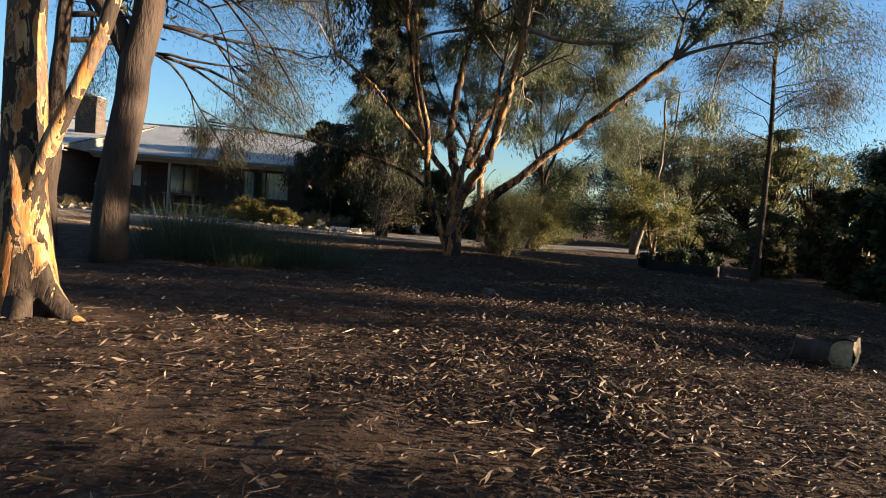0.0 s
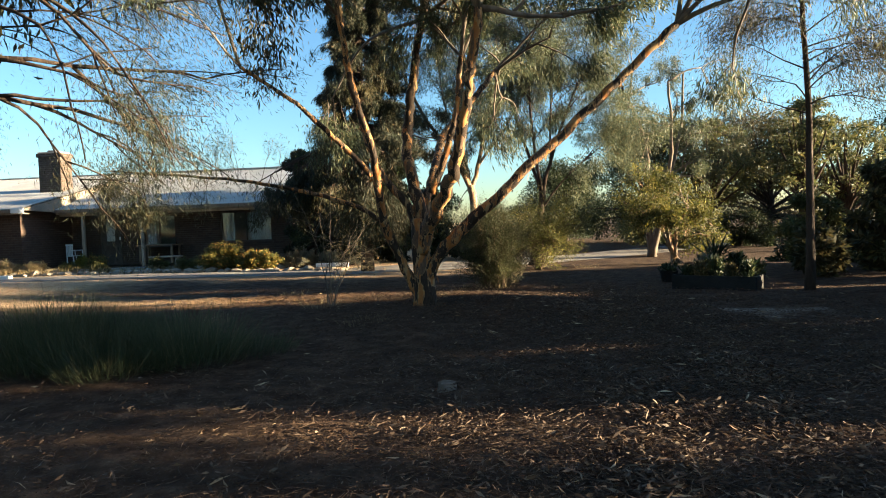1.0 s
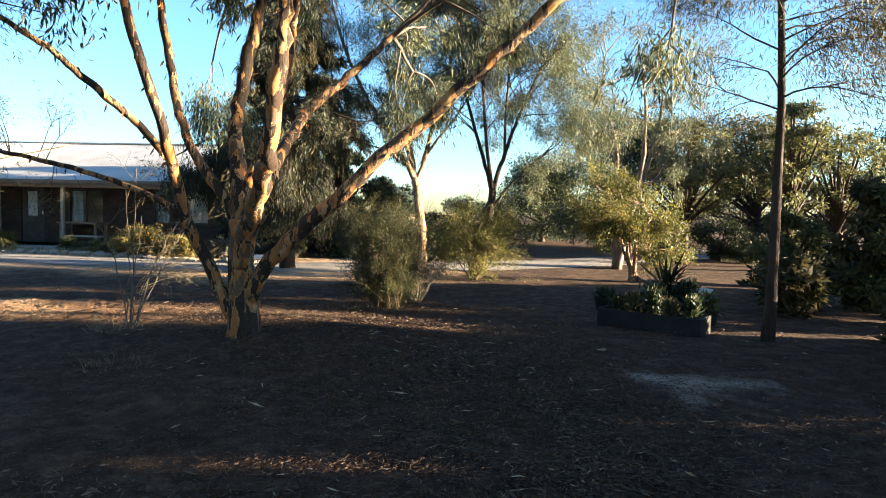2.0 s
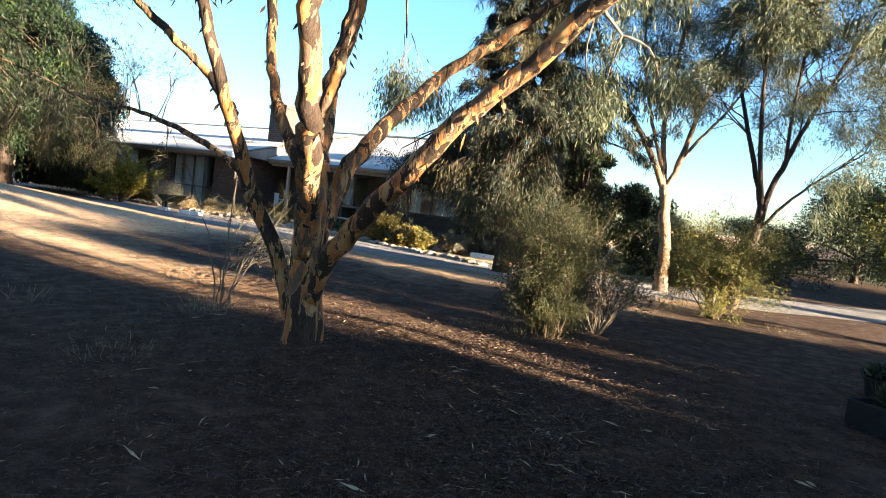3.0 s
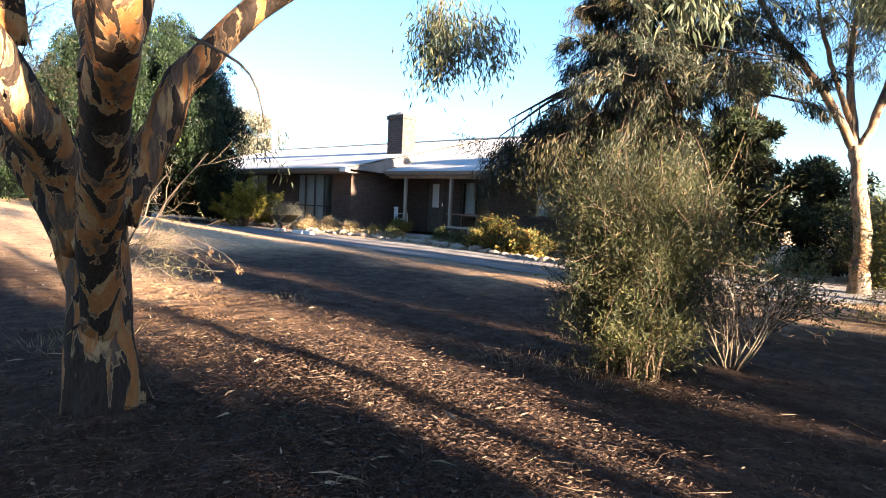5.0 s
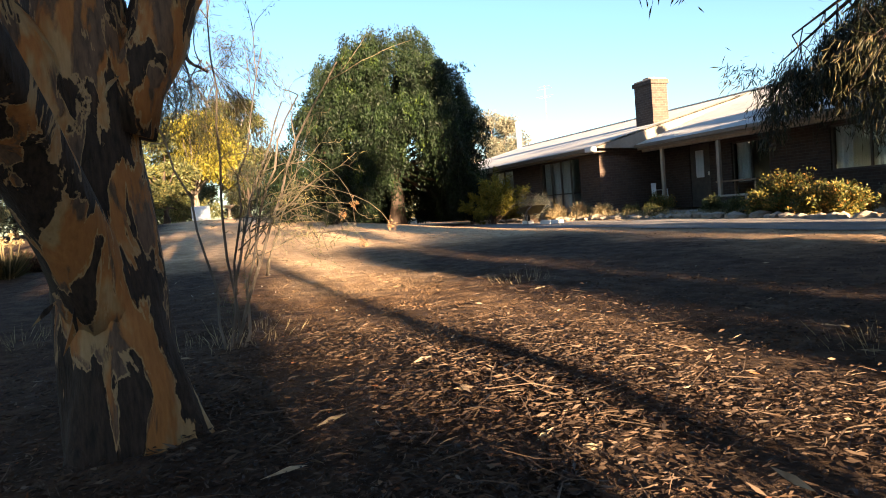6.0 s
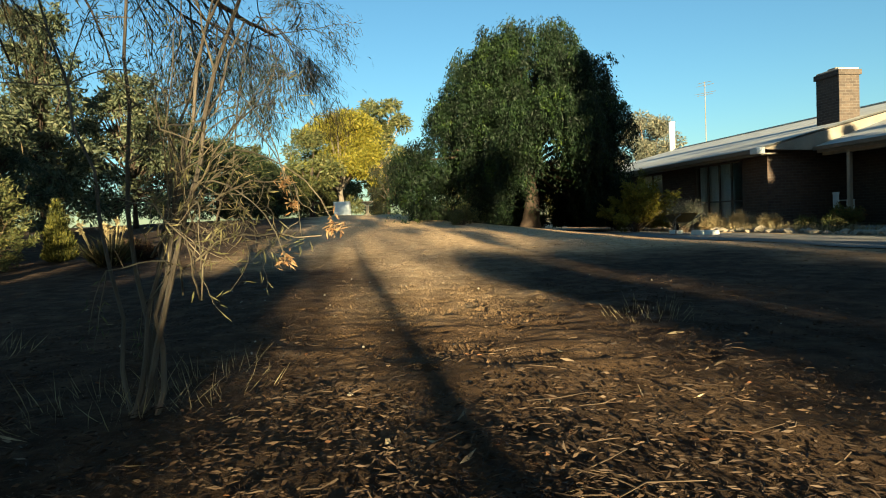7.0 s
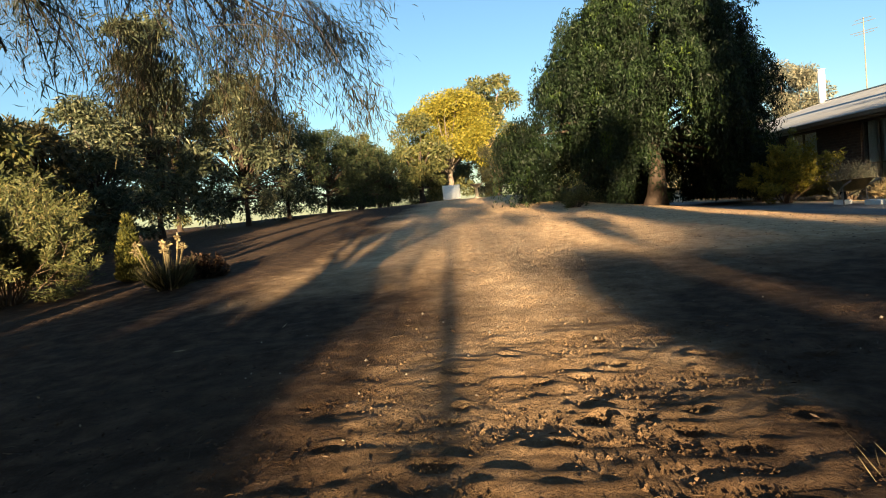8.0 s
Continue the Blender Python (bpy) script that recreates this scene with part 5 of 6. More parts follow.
# dark thicket at the east end of the house, extra shrubs added to shade its front
for i, (x, y, h, r) in enumerate([(-5.0, 15.2, 3.9, 1.8), (-4.4, 17.6, 4.2, 2.0), (-3.0, 14.6, 3.4, 1.2), (-1.6, 15.8, 3.0, 1.6), (0.6, 14.2, 1.5, 1.4), (-5.4, 20.5, 4.8, 2.2), (-4.2, 14.0, 5.0, 1.0), (-2.6, 14.2, 5.2, 1.1), (-3.6, 13.3, 3.6, 1.0), (-5.6, 14.0, 4.5, 1.0), (-6.2, 14.6, 4.7, 0.95), (-6.0, 15.9, 4.7, 0.9)]):
    mass("dark_thicket_shrub", "dense dark shrub by the end of the house", "shrub", (x, y), (r, r, h), LEAF_DARK if i % 2 else LEAF_PINE, 195 + i, 22000, (0.12, 0.04), lumps=30, low=0.04, trunk_r=0.07, group="thicket by the house")

# she-oak south of the track whose boughs hang over it
oak = thing("she_oak", "she-oak with dark drooping boughs over the track", "tree", loc=gpt(-4.9, -3.1, -0.05))
ro = np.random.default_rng(33)
limb("trunk", [(0, 0, 0), (0.05, 0.1, 1.5), (0, 0.3, 3.2), (0.05, 0.4, 5.5)], 0.14, 0.05, BARK_DARK, oak, ro, 16, 10, 0.05, "", 0.4)
tips, v, f = [], [], []
for c in range(9):
    a = 1.57 + ro.uniform(-1.4, 1.4)
    branchlets(ro, (0, 0.25, 2.6 + 0.31 * c), (math.cos(a), math.sin(a), 0.3), 1.8, 0.04, 2, -0.4, 0.4, 4, v, f, tips, 5)
tagged(mesh_ob("branchwork", v, f, BARK_DARK, oak, smooth=True), kind="stuff")
quads_ob("crown", foliage(tips, 110, 0.07, 0.006, 0.17, ro, 0.6), LEAF_PINE, oak)
# SMALL PLANTS AND THINGS
def blades(n, cx, cy, rx, ry, length, width, rng, lean=0.5, z0=0.0):
    a, r = rng.uniform(0, 6.28, n), np.sqrt(rng.uniform(0, 1, n))
    x, y = cx + np.cos(a) * r * rx, cy + np.sin(a) * r * ry
    pos = np.stack([x, y, gz(x, y) + z0 - 0.01], 1)
    d = np.stack([np.cos(a) * lean * r + rng.normal(0, 0.3, n), np.sin(a) * lean * r + rng.normal(0, 0.3, n), np.ones(n)], 1)
    return leaf_quads(pos, d, length, width, rng, 0.5)


rg = np.random.default_rng(200)
tuft = quads_ob("grass_clump", np.concatenate([*[blades(900, -2.5 + 0.95 * math.cos(k * 2.4) * (k / 14) ** 0.5, -2.95 + 0.7 * math.sin(k * 2.4) * (k / 14) ** 0.5, 0.34, 0.34, rg.uniform(0.28, 0.56), 0.0035, rg, 0.7) for k in range(14)], blades(1500, -1.5, -2.6, 0.6, 0.4, 0.2, 0.003, rg, 0.7)]), GRASS)
tagged(tuft, "soft dark-green clump of long grass", "grass", kind="stuff")
dry = quads_ob("dry_grass", np.concatenate([blades(70, x, y, 0.3, 0.25, 0.11, 0.0025, rg, 0.8) for x, y in ((-0.5, -1.2), (0.35, 2.5), (0.9, 2.6), (-1.6, 0.45), (-1.4, 0.2), (-2.6, -0.8), (1.5, 6.2), (3.2, 7.5), (-2.6, 2.6))] + [blades(3000, -16, 12.3, 7, 0.4, 0.22, 0.01, rg, 0.6)]), DRYGRASS)
tagged(dry, "thin tufts of dry straw-coloured grass", "grass", kind="stuff")

# leaf litter and twigs over the mulch, thinning out towards the bare track
rl = np.random.default_rng(210)


def litter_points(n):
    way = np.array([(1.05, -8.6), (1.3, -6.4), (2.4, -4.7), (3.0, -2.9), (2.9, -1.9), (2.5, -0.5), (1.8, 0.1), (0.5, 1.0), (-0.4, 1.3)])
    s = rl.uniform(0, len(way) - 1.001, n)
    i = s.astype(int)
    q = (s - i)[:, None]
    base = way[i] * (1 - q) + way[i + 1] * q
    far = np.abs(rl.normal(0, 1, n)) ** 1.3 * 2.3
    a = rl.uniform(0, 6.28, n)
    p = base + np.stack([np.cos(a), np.sin(a)], 1) * far[:, None]
    bare = np.clip((0.9 - p[:, 0]) / 3.4, 0, 1) * np.clip((p[:, 1] - 0.1) / 1.0, 0, 1)
    bare = bare * (1 - 0.6 * np.clip((p[:, 1] - 2.3) / 0.8, 0, 1) * np.clip((p[:, 0] + 6.5) / 1.5, 0, 1))
    bare = np.maximum(bare, np.clip((p[:, 1] - 4.8) / 2.0, 0, 1) * np.clip((1.0 - p[:, 0]) / 2, 0, 1))
    bare = np.maximum(bare, 0.75 * np.exp(-(((p[:, 0] - 4.0) / 1.0) ** 2 + ((p[:, 1] + 0.8) / 0.7) ** 2)))
    clump = np.array([noise.noise((x * 1.7, y * 1.7, 3)) for x, y in p])
    keep = rl.uniform(0, 1, n) > np.maximum(bare * 0.93, 0.25 - clump * 0.9)
    return p[keep]


P2 = litter_points(560000)
n = len(P2)
pz = gz(P2[:, 0], P2[:, 1])
pos = np.stack([P2[:, 0], P2[:, 1], pz + rl.uniform(0.0, 0.03, n)], 1)
a = rl.uniform(0, 6.28, n)
litter = quads_ob("leaf_litter", leaf_quads(pos, np.stack([np.cos(a), np.sin(a), rl.normal(0.02, 0.12, n)], 1), 0.022, 0.0052, rl, 0.7), LEAF_DRY)
tagged(litter, "dense litter of dry brown gum leaves", "leaf litter", kind="stuff")
P3 = litter_points(24000)
P3 = P3[(P3[:, 0] > 1.6) | (P3[:, 1] < -0.2) | (rl.uniform(0, 1, len(P3)) < 0.3)]
v, f = [], []
for x, y in P3:
    a, ln = rl.uniform(0, 6.28), rl.uniform(0.03, 0.05) + 0.17 * rl.uniform(0, 1) ** 3
    z = float(gz(x, y)) + rl.uniform(0.01, 0.035)
    d = np.array([math.cos(a), math.sin(a), rl.normal(0, 0.12)]) * ln
    m = np.array([x, y, z]) + d * 0.5 + rl.normal(0, 0.08 * ln, 3) * [1, 1, 0.4]
    tube_data([(x, y, z), m, np.array([x, y, z]) + d], [0.0018, 0.0016, 0.0012], 3, None, 0, v, f)
tagged(mesh_ob("twig_litter", v, f, TWIG), "thin fallen twigs and strips of bark", "twigs", kind="stuff")
P5 = litter_points(30000)
P5 = P5[(P5[:, 0] > 1.6) | (P5[:, 1] < -0.2) | (rl.uniform(0, 1, len(P5)) < 0.35)]
n = len(P5)
a = rl.uniform(0, 6.28, n)
big = quads_ob("gum_leaf_litter", leaf_quads(np.stack([P5[:, 0], P5[:, 1], gz(P5[:, 0], P5[:, 1]) + rl.uniform(0.012, 0.045, n)], 1), np.stack([np.cos(a), np.sin(a), rl.normal(0, 0.22, n)], 1), 0.036, 0.0075, rl, 0.6), LEAF_FALLEN)
tagged(big, "larger curled grey-brown fallen gum leaves", "leaf litter", kind="stuff")
P6 = litter_points(60000)
P6 = P6[(P6[:, 1] < -3.2) & np.array([noise.noise((x * 2.4, y * 2.4, 8)) > -0.12 for x, y in P6])]
n = len(P6)
a = rl.uniform(0, 6.28, n)
curled = quads_ob("gum_leaf_litter", leaf_quads(np.stack([P6[:, 0], P6[:, 1], gz(P6[:, 0], P6[:, 1]) + rl.uniform(0.012, 0.06, n)], 1), np.stack([np.cos(a), np.sin(a), rl.normal(0.08, 0.36, n)], 1), 0.05, 0.011, rl, 0.6), LEAF_FALLEN)
tagged(curled, "drifts of curled grey-brown fallen gum leaves", "leaf litter", kind="stuff")
P4 = litter_points(700)
n = len(P4)
a = rl.uniform(0, 6.28, n)
strips = quads_ob("bark_litter", leaf_quads(np.stack([P4[:, 0], P4[:, 1], gz(P4[:, 0], P4[:, 1]) + rl.uniform(0.01, 0.04, n)], 1), np.stack([np.cos(a), np.sin(a), rl.normal(0, 0.15, n)], 1), 0.09, 0.011, rl, 0.6), CUT)
tagged(strips, "pale curled strips of fallen bark", "bark", kind="stuff")
peb = np.random.default_rng(7)
v, f = [], []
for k in range(70):
    x, y = -4.0 + peb.normal(0, 2.0), 1.6 + peb.normal(0, 1.3)
    r = peb.uniform(0.004, 0.014)
    z = float(gz(x, y)) + r * 0.3
    b = len(v)
    v += [(x + r, y, z), (x, y + r * 0.8, z), (x - r, y, z), (x, y - r * 0.8, z), (x, y, z + r * 0.8), (x, y, z - r)]
    f += [tuple(b + i for i in t) for t in ((0, 1, 4), (1, 2, 4), (2, 3, 4), (3, 0, 4), (1, 0, 5), (2, 1, 5), (3, 2, 5), (0, 3, 5))]
tagged(mesh_ob("pebbles", v, f, STONE), "small stones scattered on bare ground", "pebbles", kind="stuff")

v, f = [], []
for k in range(9000):
    x, y = -3.2 + peb.normal(0, 1.1), 1.9 + peb.normal(0, 0.8)
    r = 0.0025 + 0.009 * peb.uniform(0, 1) ** 4
    z = float(gz(x, y)) + r * 0.2
    b = len(v)
    v += [(x + r * px, y + r * py, z + r * pz) for px, py, pz in peb.normal(0, 0.25, (5, 3)) + np.array([(1, 0, -0.2), (-0.5, 0.85, -0.2), (-0.5, -0.85, -0.2), (0, 0, 0.7), (0, 0, -0.8)])]
    f += [(b, b + 1, b + 3), (b + 1, b + 2, b + 3), (b + 2, b, b + 3), (b + 1, b, b + 4), (b + 2, b + 1, b + 4), (b, b + 2, b + 4)]
tagged(mesh_ob("soil_crumbs", v, f, SOIL), "loose crumbs of trodden sandy soil", "soil", kind="stuff")

# thin straw and leaf scraps over the open yard
fx, fy = peb.uniform(-24, -1.5, 9000), peb.uniform(1.0, 9.0, 9000)
fa = peb.uniform(0, 6.28, 9000)
scraps = quads_ob("straw_scraps", leaf_quads(np.stack([fx, fy, gz(fx, fy) + peb.uniform(0.0, 0.004, 9000)], 1), np.stack([np.cos(fa), np.sin(fa), peb.normal(0.02, 0.06, 9000)], 1), 0.035, 0.006, peb, 0.6), LEAF_DRY)
tagged(scraps, "thin scraps of straw and dry leaves on bare ground", "straw", kind="stuff")

# wispy sapling with dried flower heads beside the track
sap = thing("wispy_sapling", "wispy dry sapling with hanging dried flower heads", "sapling", loc=gpt(-1.3, 0.33, -0.03))
rs = np.random.default_rng(220)
tips, v, f = [], [], []
for c, (dx, dy, h, r) in enumerate([(-0.25, 0.3, 1.5, 0.007), (0.02, 0.05, 1.7, 0.008), (-0.35, -0.4, 1.6, 0.007), (0.5, 0.5, 1.25, 0.01), (0.32, 0.36, 1.15, 0.009), (-0.1, 0.35, 1.2, 0.009)]):
    path = smooth_path([(0.02 * c - 0.08, 0.04 * math.sin(c * 2.0), 0), (dx * 0.22 + rs.normal(0, 0.03), dy * 0.22 + rs.normal(0, 0.03), h * 0.36), (dx * 0.6, dy * 0.6, h * 0.75), (dx, dy, h)], 12)
    path[1:-1] += rs.normal(0, 0.01, (10, 3))
    v2, f2 = tube_data(path, np.linspace(r, r * 0.35, 12), 6)
    mesh_ob("stem", v2, f2, BARK_GREY, sap)
    for q in range(5):
        i = rs.integers(4, 12)
        e = (path[i] - path[i - 1]) * 4 + rs.normal(0, 0.5, 3)
        if dx > 0 and path[i][1] > 0.35:
            e[1] = min(e[1], 0.25)
        branchlets(rs, path[i], e, rs.uniform(0.16, 0.3), 0.003, 1, -0.25, 0.5, 3, v, f, tips, 3)
tagged(mesh_ob("twigwork", v, f, PALETWIG, sap), kind="stuff")
quads_ob("foliage", foliage(tips, 3, 0.026, 0.0032, 0.1, rs, 0.3), LEAF_OLIVE, sap)
# pale sprays of curly twigs that lean out over the track
spray, sv_, sf_ = [], [], []
for c in range(12):
    root = np.array([rs.uniform(-0.05, 0.1), rs.uniform(0.05, 0.2), rs.uniform(0.35, 0.75)])
    tip = np.array([rs.uniform(0.05, 0.7), rs.uniform(0.25, 0.58), rs.uniform(0.5, 1.08)])
    path = smooth_path([root, (root + tip) / 2 + [rs.normal(0, 0.05), rs.normal(0, 0.04), 0.06], tip], 9)
    path[1:-1] += rs.normal(0, 0.007, (7, 3))
    tube_data(path, np.linspace(0.0036, 0.0013, 9), 5, None, 0, sv_, sf_)
    for k in range(6):
        i = int(rs.integers(3, 9))
        e = path[i] - path[i - 1]
        branchlets(rs, path[i], e / np.linalg.norm(e) + rs.normal(0, 0.6, 3) * [1, 0.5, 1], rs.uniform(0.07, 0.15), 0.0017, 1, -0.1, 0.6, 2, sv_, sf_, spray, 3, 0.5)
tagged(mesh_ob("curly_twigwork", sv_, sf_, PALETWIG, sap, "pale dry curly twigs", smooth=True), kind="stuff")
quads_ob("spray_leaves", foliage(spray, 1, 0.03, 0.0036, 0.12, rs, 0.2), LEAF_PALE, sap)
# the long twigs that carry the flower heads
for (x0, y0, z0), (x1, y1, z1) in (((0.0, 0.15, 0.72), (0.73, 0.6, 0.56)), ((0.0, 0.12, 0.65), (0.66, 0.5, 0.5)), ((-0.1, 0.2, 0.9), (0.57, 0.5, 0.66)), ((-0.1, 0.2, 0.85), (0.36, 0.5, 0.62))):
    path = smooth_path([(x0, y0, z0), ((x0 + x1) / 2, (y0 + y1) / 2, max(z0, z1) + 0.05), (x1, y1, z1 + 0.07), (x1, y1, z1)], 12)
    v2, f2 = tube_data(path, np.linspace(0.0025, 0.0012, 12), 5)
    mesh_ob("twig", v2, f2, PALETWIG, sap)
    k = 60
    dirs = rs.normal(0, 1, (k, 3)) * [0.8, 0.8, 0.7] + [0, 0, -0.5]
    quads_ob("flower_head", leaf_quads(np.tile([x1, y1, z1], (k, 1)) + rs.normal(0, 0.008, (k, 3)), dirs, 0.014, 0.004, rs, 0.6), FLOWER, sap, "dried orange flower head")

# firewood logs and a cut stump
def log(name, label, loc, length, r, rz, tilt=0.0):
    rng = np.random.default_rng(int(abs(loc[0] * 100)))
    t = thing(name, label, "log", "firewood logs", gpt(*loc, r * 0.9))
    t.rotation_euler = (0, radians(tilt), radians(rz))
    P = np.linspace((-length / 2, 0, 0), (length / 2, 0, 0), 8)
    v, f = tube_data(P, np.full(8, r), 14, rng, 0.07)
    mesh_ob("bark", v, f[:-2], BARK_DARK, t, smooth=True)
    for s in (-1, 1):
        ring = [(s * length / 2 * 1.002, r * 0.99 * math.cos(q * 0.4488), r * 0.99 * math.sin(q * 0.4488)) for q in range(14)]
        mesh_ob("cut_end", ring + [(s * length / 2 * 1.02, 0, 0)], [(q, (q + 1) % 14, 14) if s > 0 else ((q + 1) % 14, q, 14) for q in range(14)], CUT, t, "pale split cut end")
    return t


log("log", "short cut log lying on the litter", (2.74, -6.3), 0.2, 0.095, -27, 8)
split = thing("split_log", "split firewood log with a bright freshly cut face", "log", "firewood logs", gpt(3.0, -6.32, 0.01))
split.scale = (1.15, 1.15, 1.15)
split.rotation_euler = (0, 0, radians(-35))
rw = np.random.default_rng(77)
bm = bmesh.new()
rings = []
for k in range(6):
    y = -0.15 + 0.06 * k
    ring = []
    for q in range(9):
        a = radians(70 + 27.5 * q)
        r = 0.088 * (1 + rw.normal(0, 0.06))
        ring.append(bm.verts.new((r * math.cos(a) - 0.02, y + rw.normal(0, 0.006), 0.075 + r * math.sin(a))))
    rings.append(ring)
for k in range(5):
    for q in range(8):
        bm.faces.new((rings[k][q], rings[k][q + 1], rings[k + 1][q + 1], rings[k + 1][q]))
bmesh.ops.recalc_face_normals(bm, faces=bm.faces[:])
part("bark", bm, BARK_DARK, split)
coords = [[(0.088 * math.cos(radians(70 + 27.5 * q)) - 0.02, y, 0.075 + 0.088 * math.sin(radians(70 + 27.5 * q))) for q in range(9)] for y in (-0.145, 0.145)]
for ring in coords:
    mesh_ob("cut_end", ring + [(-0.02, ring[0][1] * 1.03, 0.075)], [(q, q + 1, 9) if ring[0][1] < 0 else (q + 1, q, 9) for q in range(8)] + [(8, 0, 9) if ring[0][1] < 0 else (0, 8, 9)], CUT, split, "pale sawn end")
sv, sf = [], []
for k in range(7):
    y = -0.145 + 0.29 * k / 6
    for q in range(5):
        u = q / 4
        p0, p1 = coords[0][0], coords[0][8]
        sv.append((p0[0] + (p1[0] - p0[0]) * u + 0.006 + rw.normal(0, 0.006), y, p0[2] + (p1[2] - p0[2]) * u))
        if k and q:
            o = k * 5 + q
            sf.append((o - 6, o - 5, o, o - 1))
mesh_ob("split_face", sv, sf, CUT, split, "rough bright split face")
stump = thing("stump", "small low cut stump in the mulch", "stump", loc=gpt(0.65, -3.95, -0.02))
v, f = tube_data([(0, 0, 0), (0, 0, 0.03), (0.005, 0, 0.065)], [0.085, 0.07, 0.066], 14, rs, 0.08)
mesh_ob("bark", v, f[:-2], BARK_GREY, stump, smooth=True)
mesh_ob("cut_top", [(0.064 * math.cos(q * 0.4488), 0.064 * math.sin(q * 0.4488), 0.065) for q in range(14)] + [(0, 0, 0.067)], [(q, (q + 1) % 14, 14) for q in range(14)], BARK_GREY, stump)

# potted plants beside the track
def lathe(profile, sides=18):
    v, f = [], []
    for r, z in profile:
        v += [(r * math.cos(2 * math.pi * q / sides), r * math.sin(2 * math.pi * q / sides), z) for q in range(sides)]
    for i in range(len(profile) - 1):
        for q in range(sides):
            a, b = i * sides + q, i * sides + (q + 1) % sides
            f.append((a, b, b + sides, a + sides))
    f.append(tuple(range(sides))[::-1])
    return v, f


def pot_plant(label, loc, r, h, potmat, leafmat, seed, leaf, ph, n=220):
    rng = np.random.default_rng(seed)
    t = thing("potted_plant", label, "potted plant", "potted plants", gpt(*loc, 0.0))
    v, f = lathe([(r * 0.75, 0), (r * 0.95, h * 0.9), (r, h * 0.9), (r, h), (r * 0.9, h), (r * 0.85, h * 0.85), (0.01, h * 0.85)])
    mesh_ob("pot", v, f, potmat, t, smooth=False)
    pos = np.stack([rng.normal(0, r * 0.35, n), rng.normal(0, r * 0.35, n), h * 0.85 + rng.uniform(0, ph * 0.6, n)], 1)
    d = rng.normal(0, 0.55, (n, 3)) + [0, 0, 0.8]
    quads_ob("foliage", leaf_quads(pos, d, leaf[0], leaf[1], rng, 0.5), leafmat, t)
    return t


trough = thing("planter_trough", "long black plastic trough of potted plants", "planter", loc=gpt(4.4, 1.85, -0.01))
trough.rotation_euler = (0, 0, radians(-34))
for nm, a in (("front_side", (-0.62, -0.22, 0, 0.62, -0.2, 0.23)), ("back_side", (-0.62, 0.2, 0, 0.62, 0.22, 0.23)), ("end_side", (-0.62, -0.199, 0, -0.6, 0.199, 0.23)), ("end_side", (0.6, -0.199, 0, 0.62, 0.199, 0.23)), ("bottom", (-0.599, -0.199, 0.0, 0.599, 0.199, 0.02))):
    box(nm, *a, BLACKP, trough)
spots = [(-0.45, 0.02), (-0.22, -0.05), (0.0, 0.06), (0.22, -0.03), (0.45, 0.03)]
for k, (dx, dy) in enumerate(spots):
    a = radians(-34)
    pot_plant("black pot of leafy green seedlings", (4.4 + dx * math.cos(a) - dy * math.sin(a), 1.85 + dx * math.sin(a) + dy * math.cos(a)), 0.1, 0.2, BLACKP, LEAF_BRUSH if k % 2 else LEAF_DARK, 231 + k, (0.09, 0.02), 0.26 + 0.1 * (k % 3), 420)
for k, (x, y, r, h, mt, lm, ph) in enumerate([(4.12, 3.55, 0.17, 0.2, BLACKP, LEAF_DARK, 0.14), (4.75, 3.2, 0.16, 0.22, BLACKP, LEAF_OLIVE, 0.35), (5.1, 3.05, 0.15, 0.25, BLACKP, LEAF_PEPPER, 0.4), (5.35, 3.5, 0.14, 0.24, BLACKP, LEAF_OLIVE, 0.4), (4.85, 3.9, 0.16, 0.24, BLACKP, LEAF_GREY, 0.3), (5.3, 2.6, 0.13, 0.2, BLACKP, LEAF_OLIVE, 0.3)]):
    pot_plant("pot plant with small green leaves", (x, y), r, h, mt, lm, 240 + k, (0.1, 0.03), ph, 240)
pot_plant("dark spiky plant in a black pot", (5.3, 4.6), 0.18, 0.28, BLACKP, LEAF_DARK, 250, (0.42, 0.035), 0.2, 90)
crate = thing("plastic_crate", "small white plastic crate among the pots", "crate", loc=gpt(5.62, 4.1, 0.0))
crate.rotation_euler = (0, 0, radians(20))
box("bottom", -0.17, -0.12, 0.0, 0.17, 0.12, 0.02, WHITEP, crate)
for nm, a in (("side", (-0.18, -0.13, 0, 0.18, -0.121, 0.3)), ("side", (-0.18, 0.121, 0, 0.18, 0.13, 0.3)), ("end", (-0.18, -0.12, 0, -0.171, 0.12, 0.3)), ("end", (0.171, -0.12, 0, 0.18, 0.12, 0.3))):
    box(nm, *a, WHITEP, crate, bevel=0.003)


def garden_chair(e):
    """Moulded plastic armchair with a slatted back."""
    box("seat", -0.22, -0.22, 0.38, 0.22, 0.22, 0.41, WHITEP, e, bevel=0.012)
    for sx in (-0.21, 0.17):
        for sy in (-0.21, 0.17):
            box("leg", sx, sy, 0.0, sx + 0.04, sy + 0.04, 0.38, WHITEP, e, bevel=0.008)
    for k in range(5):
        box("back_slat", -0.2 + 0.085 * k, 0.2, 0.41, -0.14 + 0.085 * k, 0.22, 0.8, WHITEP, e, bevel=0.006)
    box("back_rail", -0.22, 0.195, 0.8, 0.22, 0.225, 0.86, WHITEP, e, bevel=0.012)
    for sx in (-0.25, 0.2):
        box("armrest", sx, -0.2, 0.6, sx + 0.05, 0.2, 0.63, WHITEP, e, bevel=0.01)
        box("arm_post", sx + 0.01, -0.19, 0.41, sx + 0.04, -0.16, 0.6, WHITEP, e, bevel=0.006)



# veranda furniture
vz = -0.08
vchair = thing("plastic_chair", "white plastic garden chair on the veranda", "chair", loc=(-15.7, 15.35, vz))
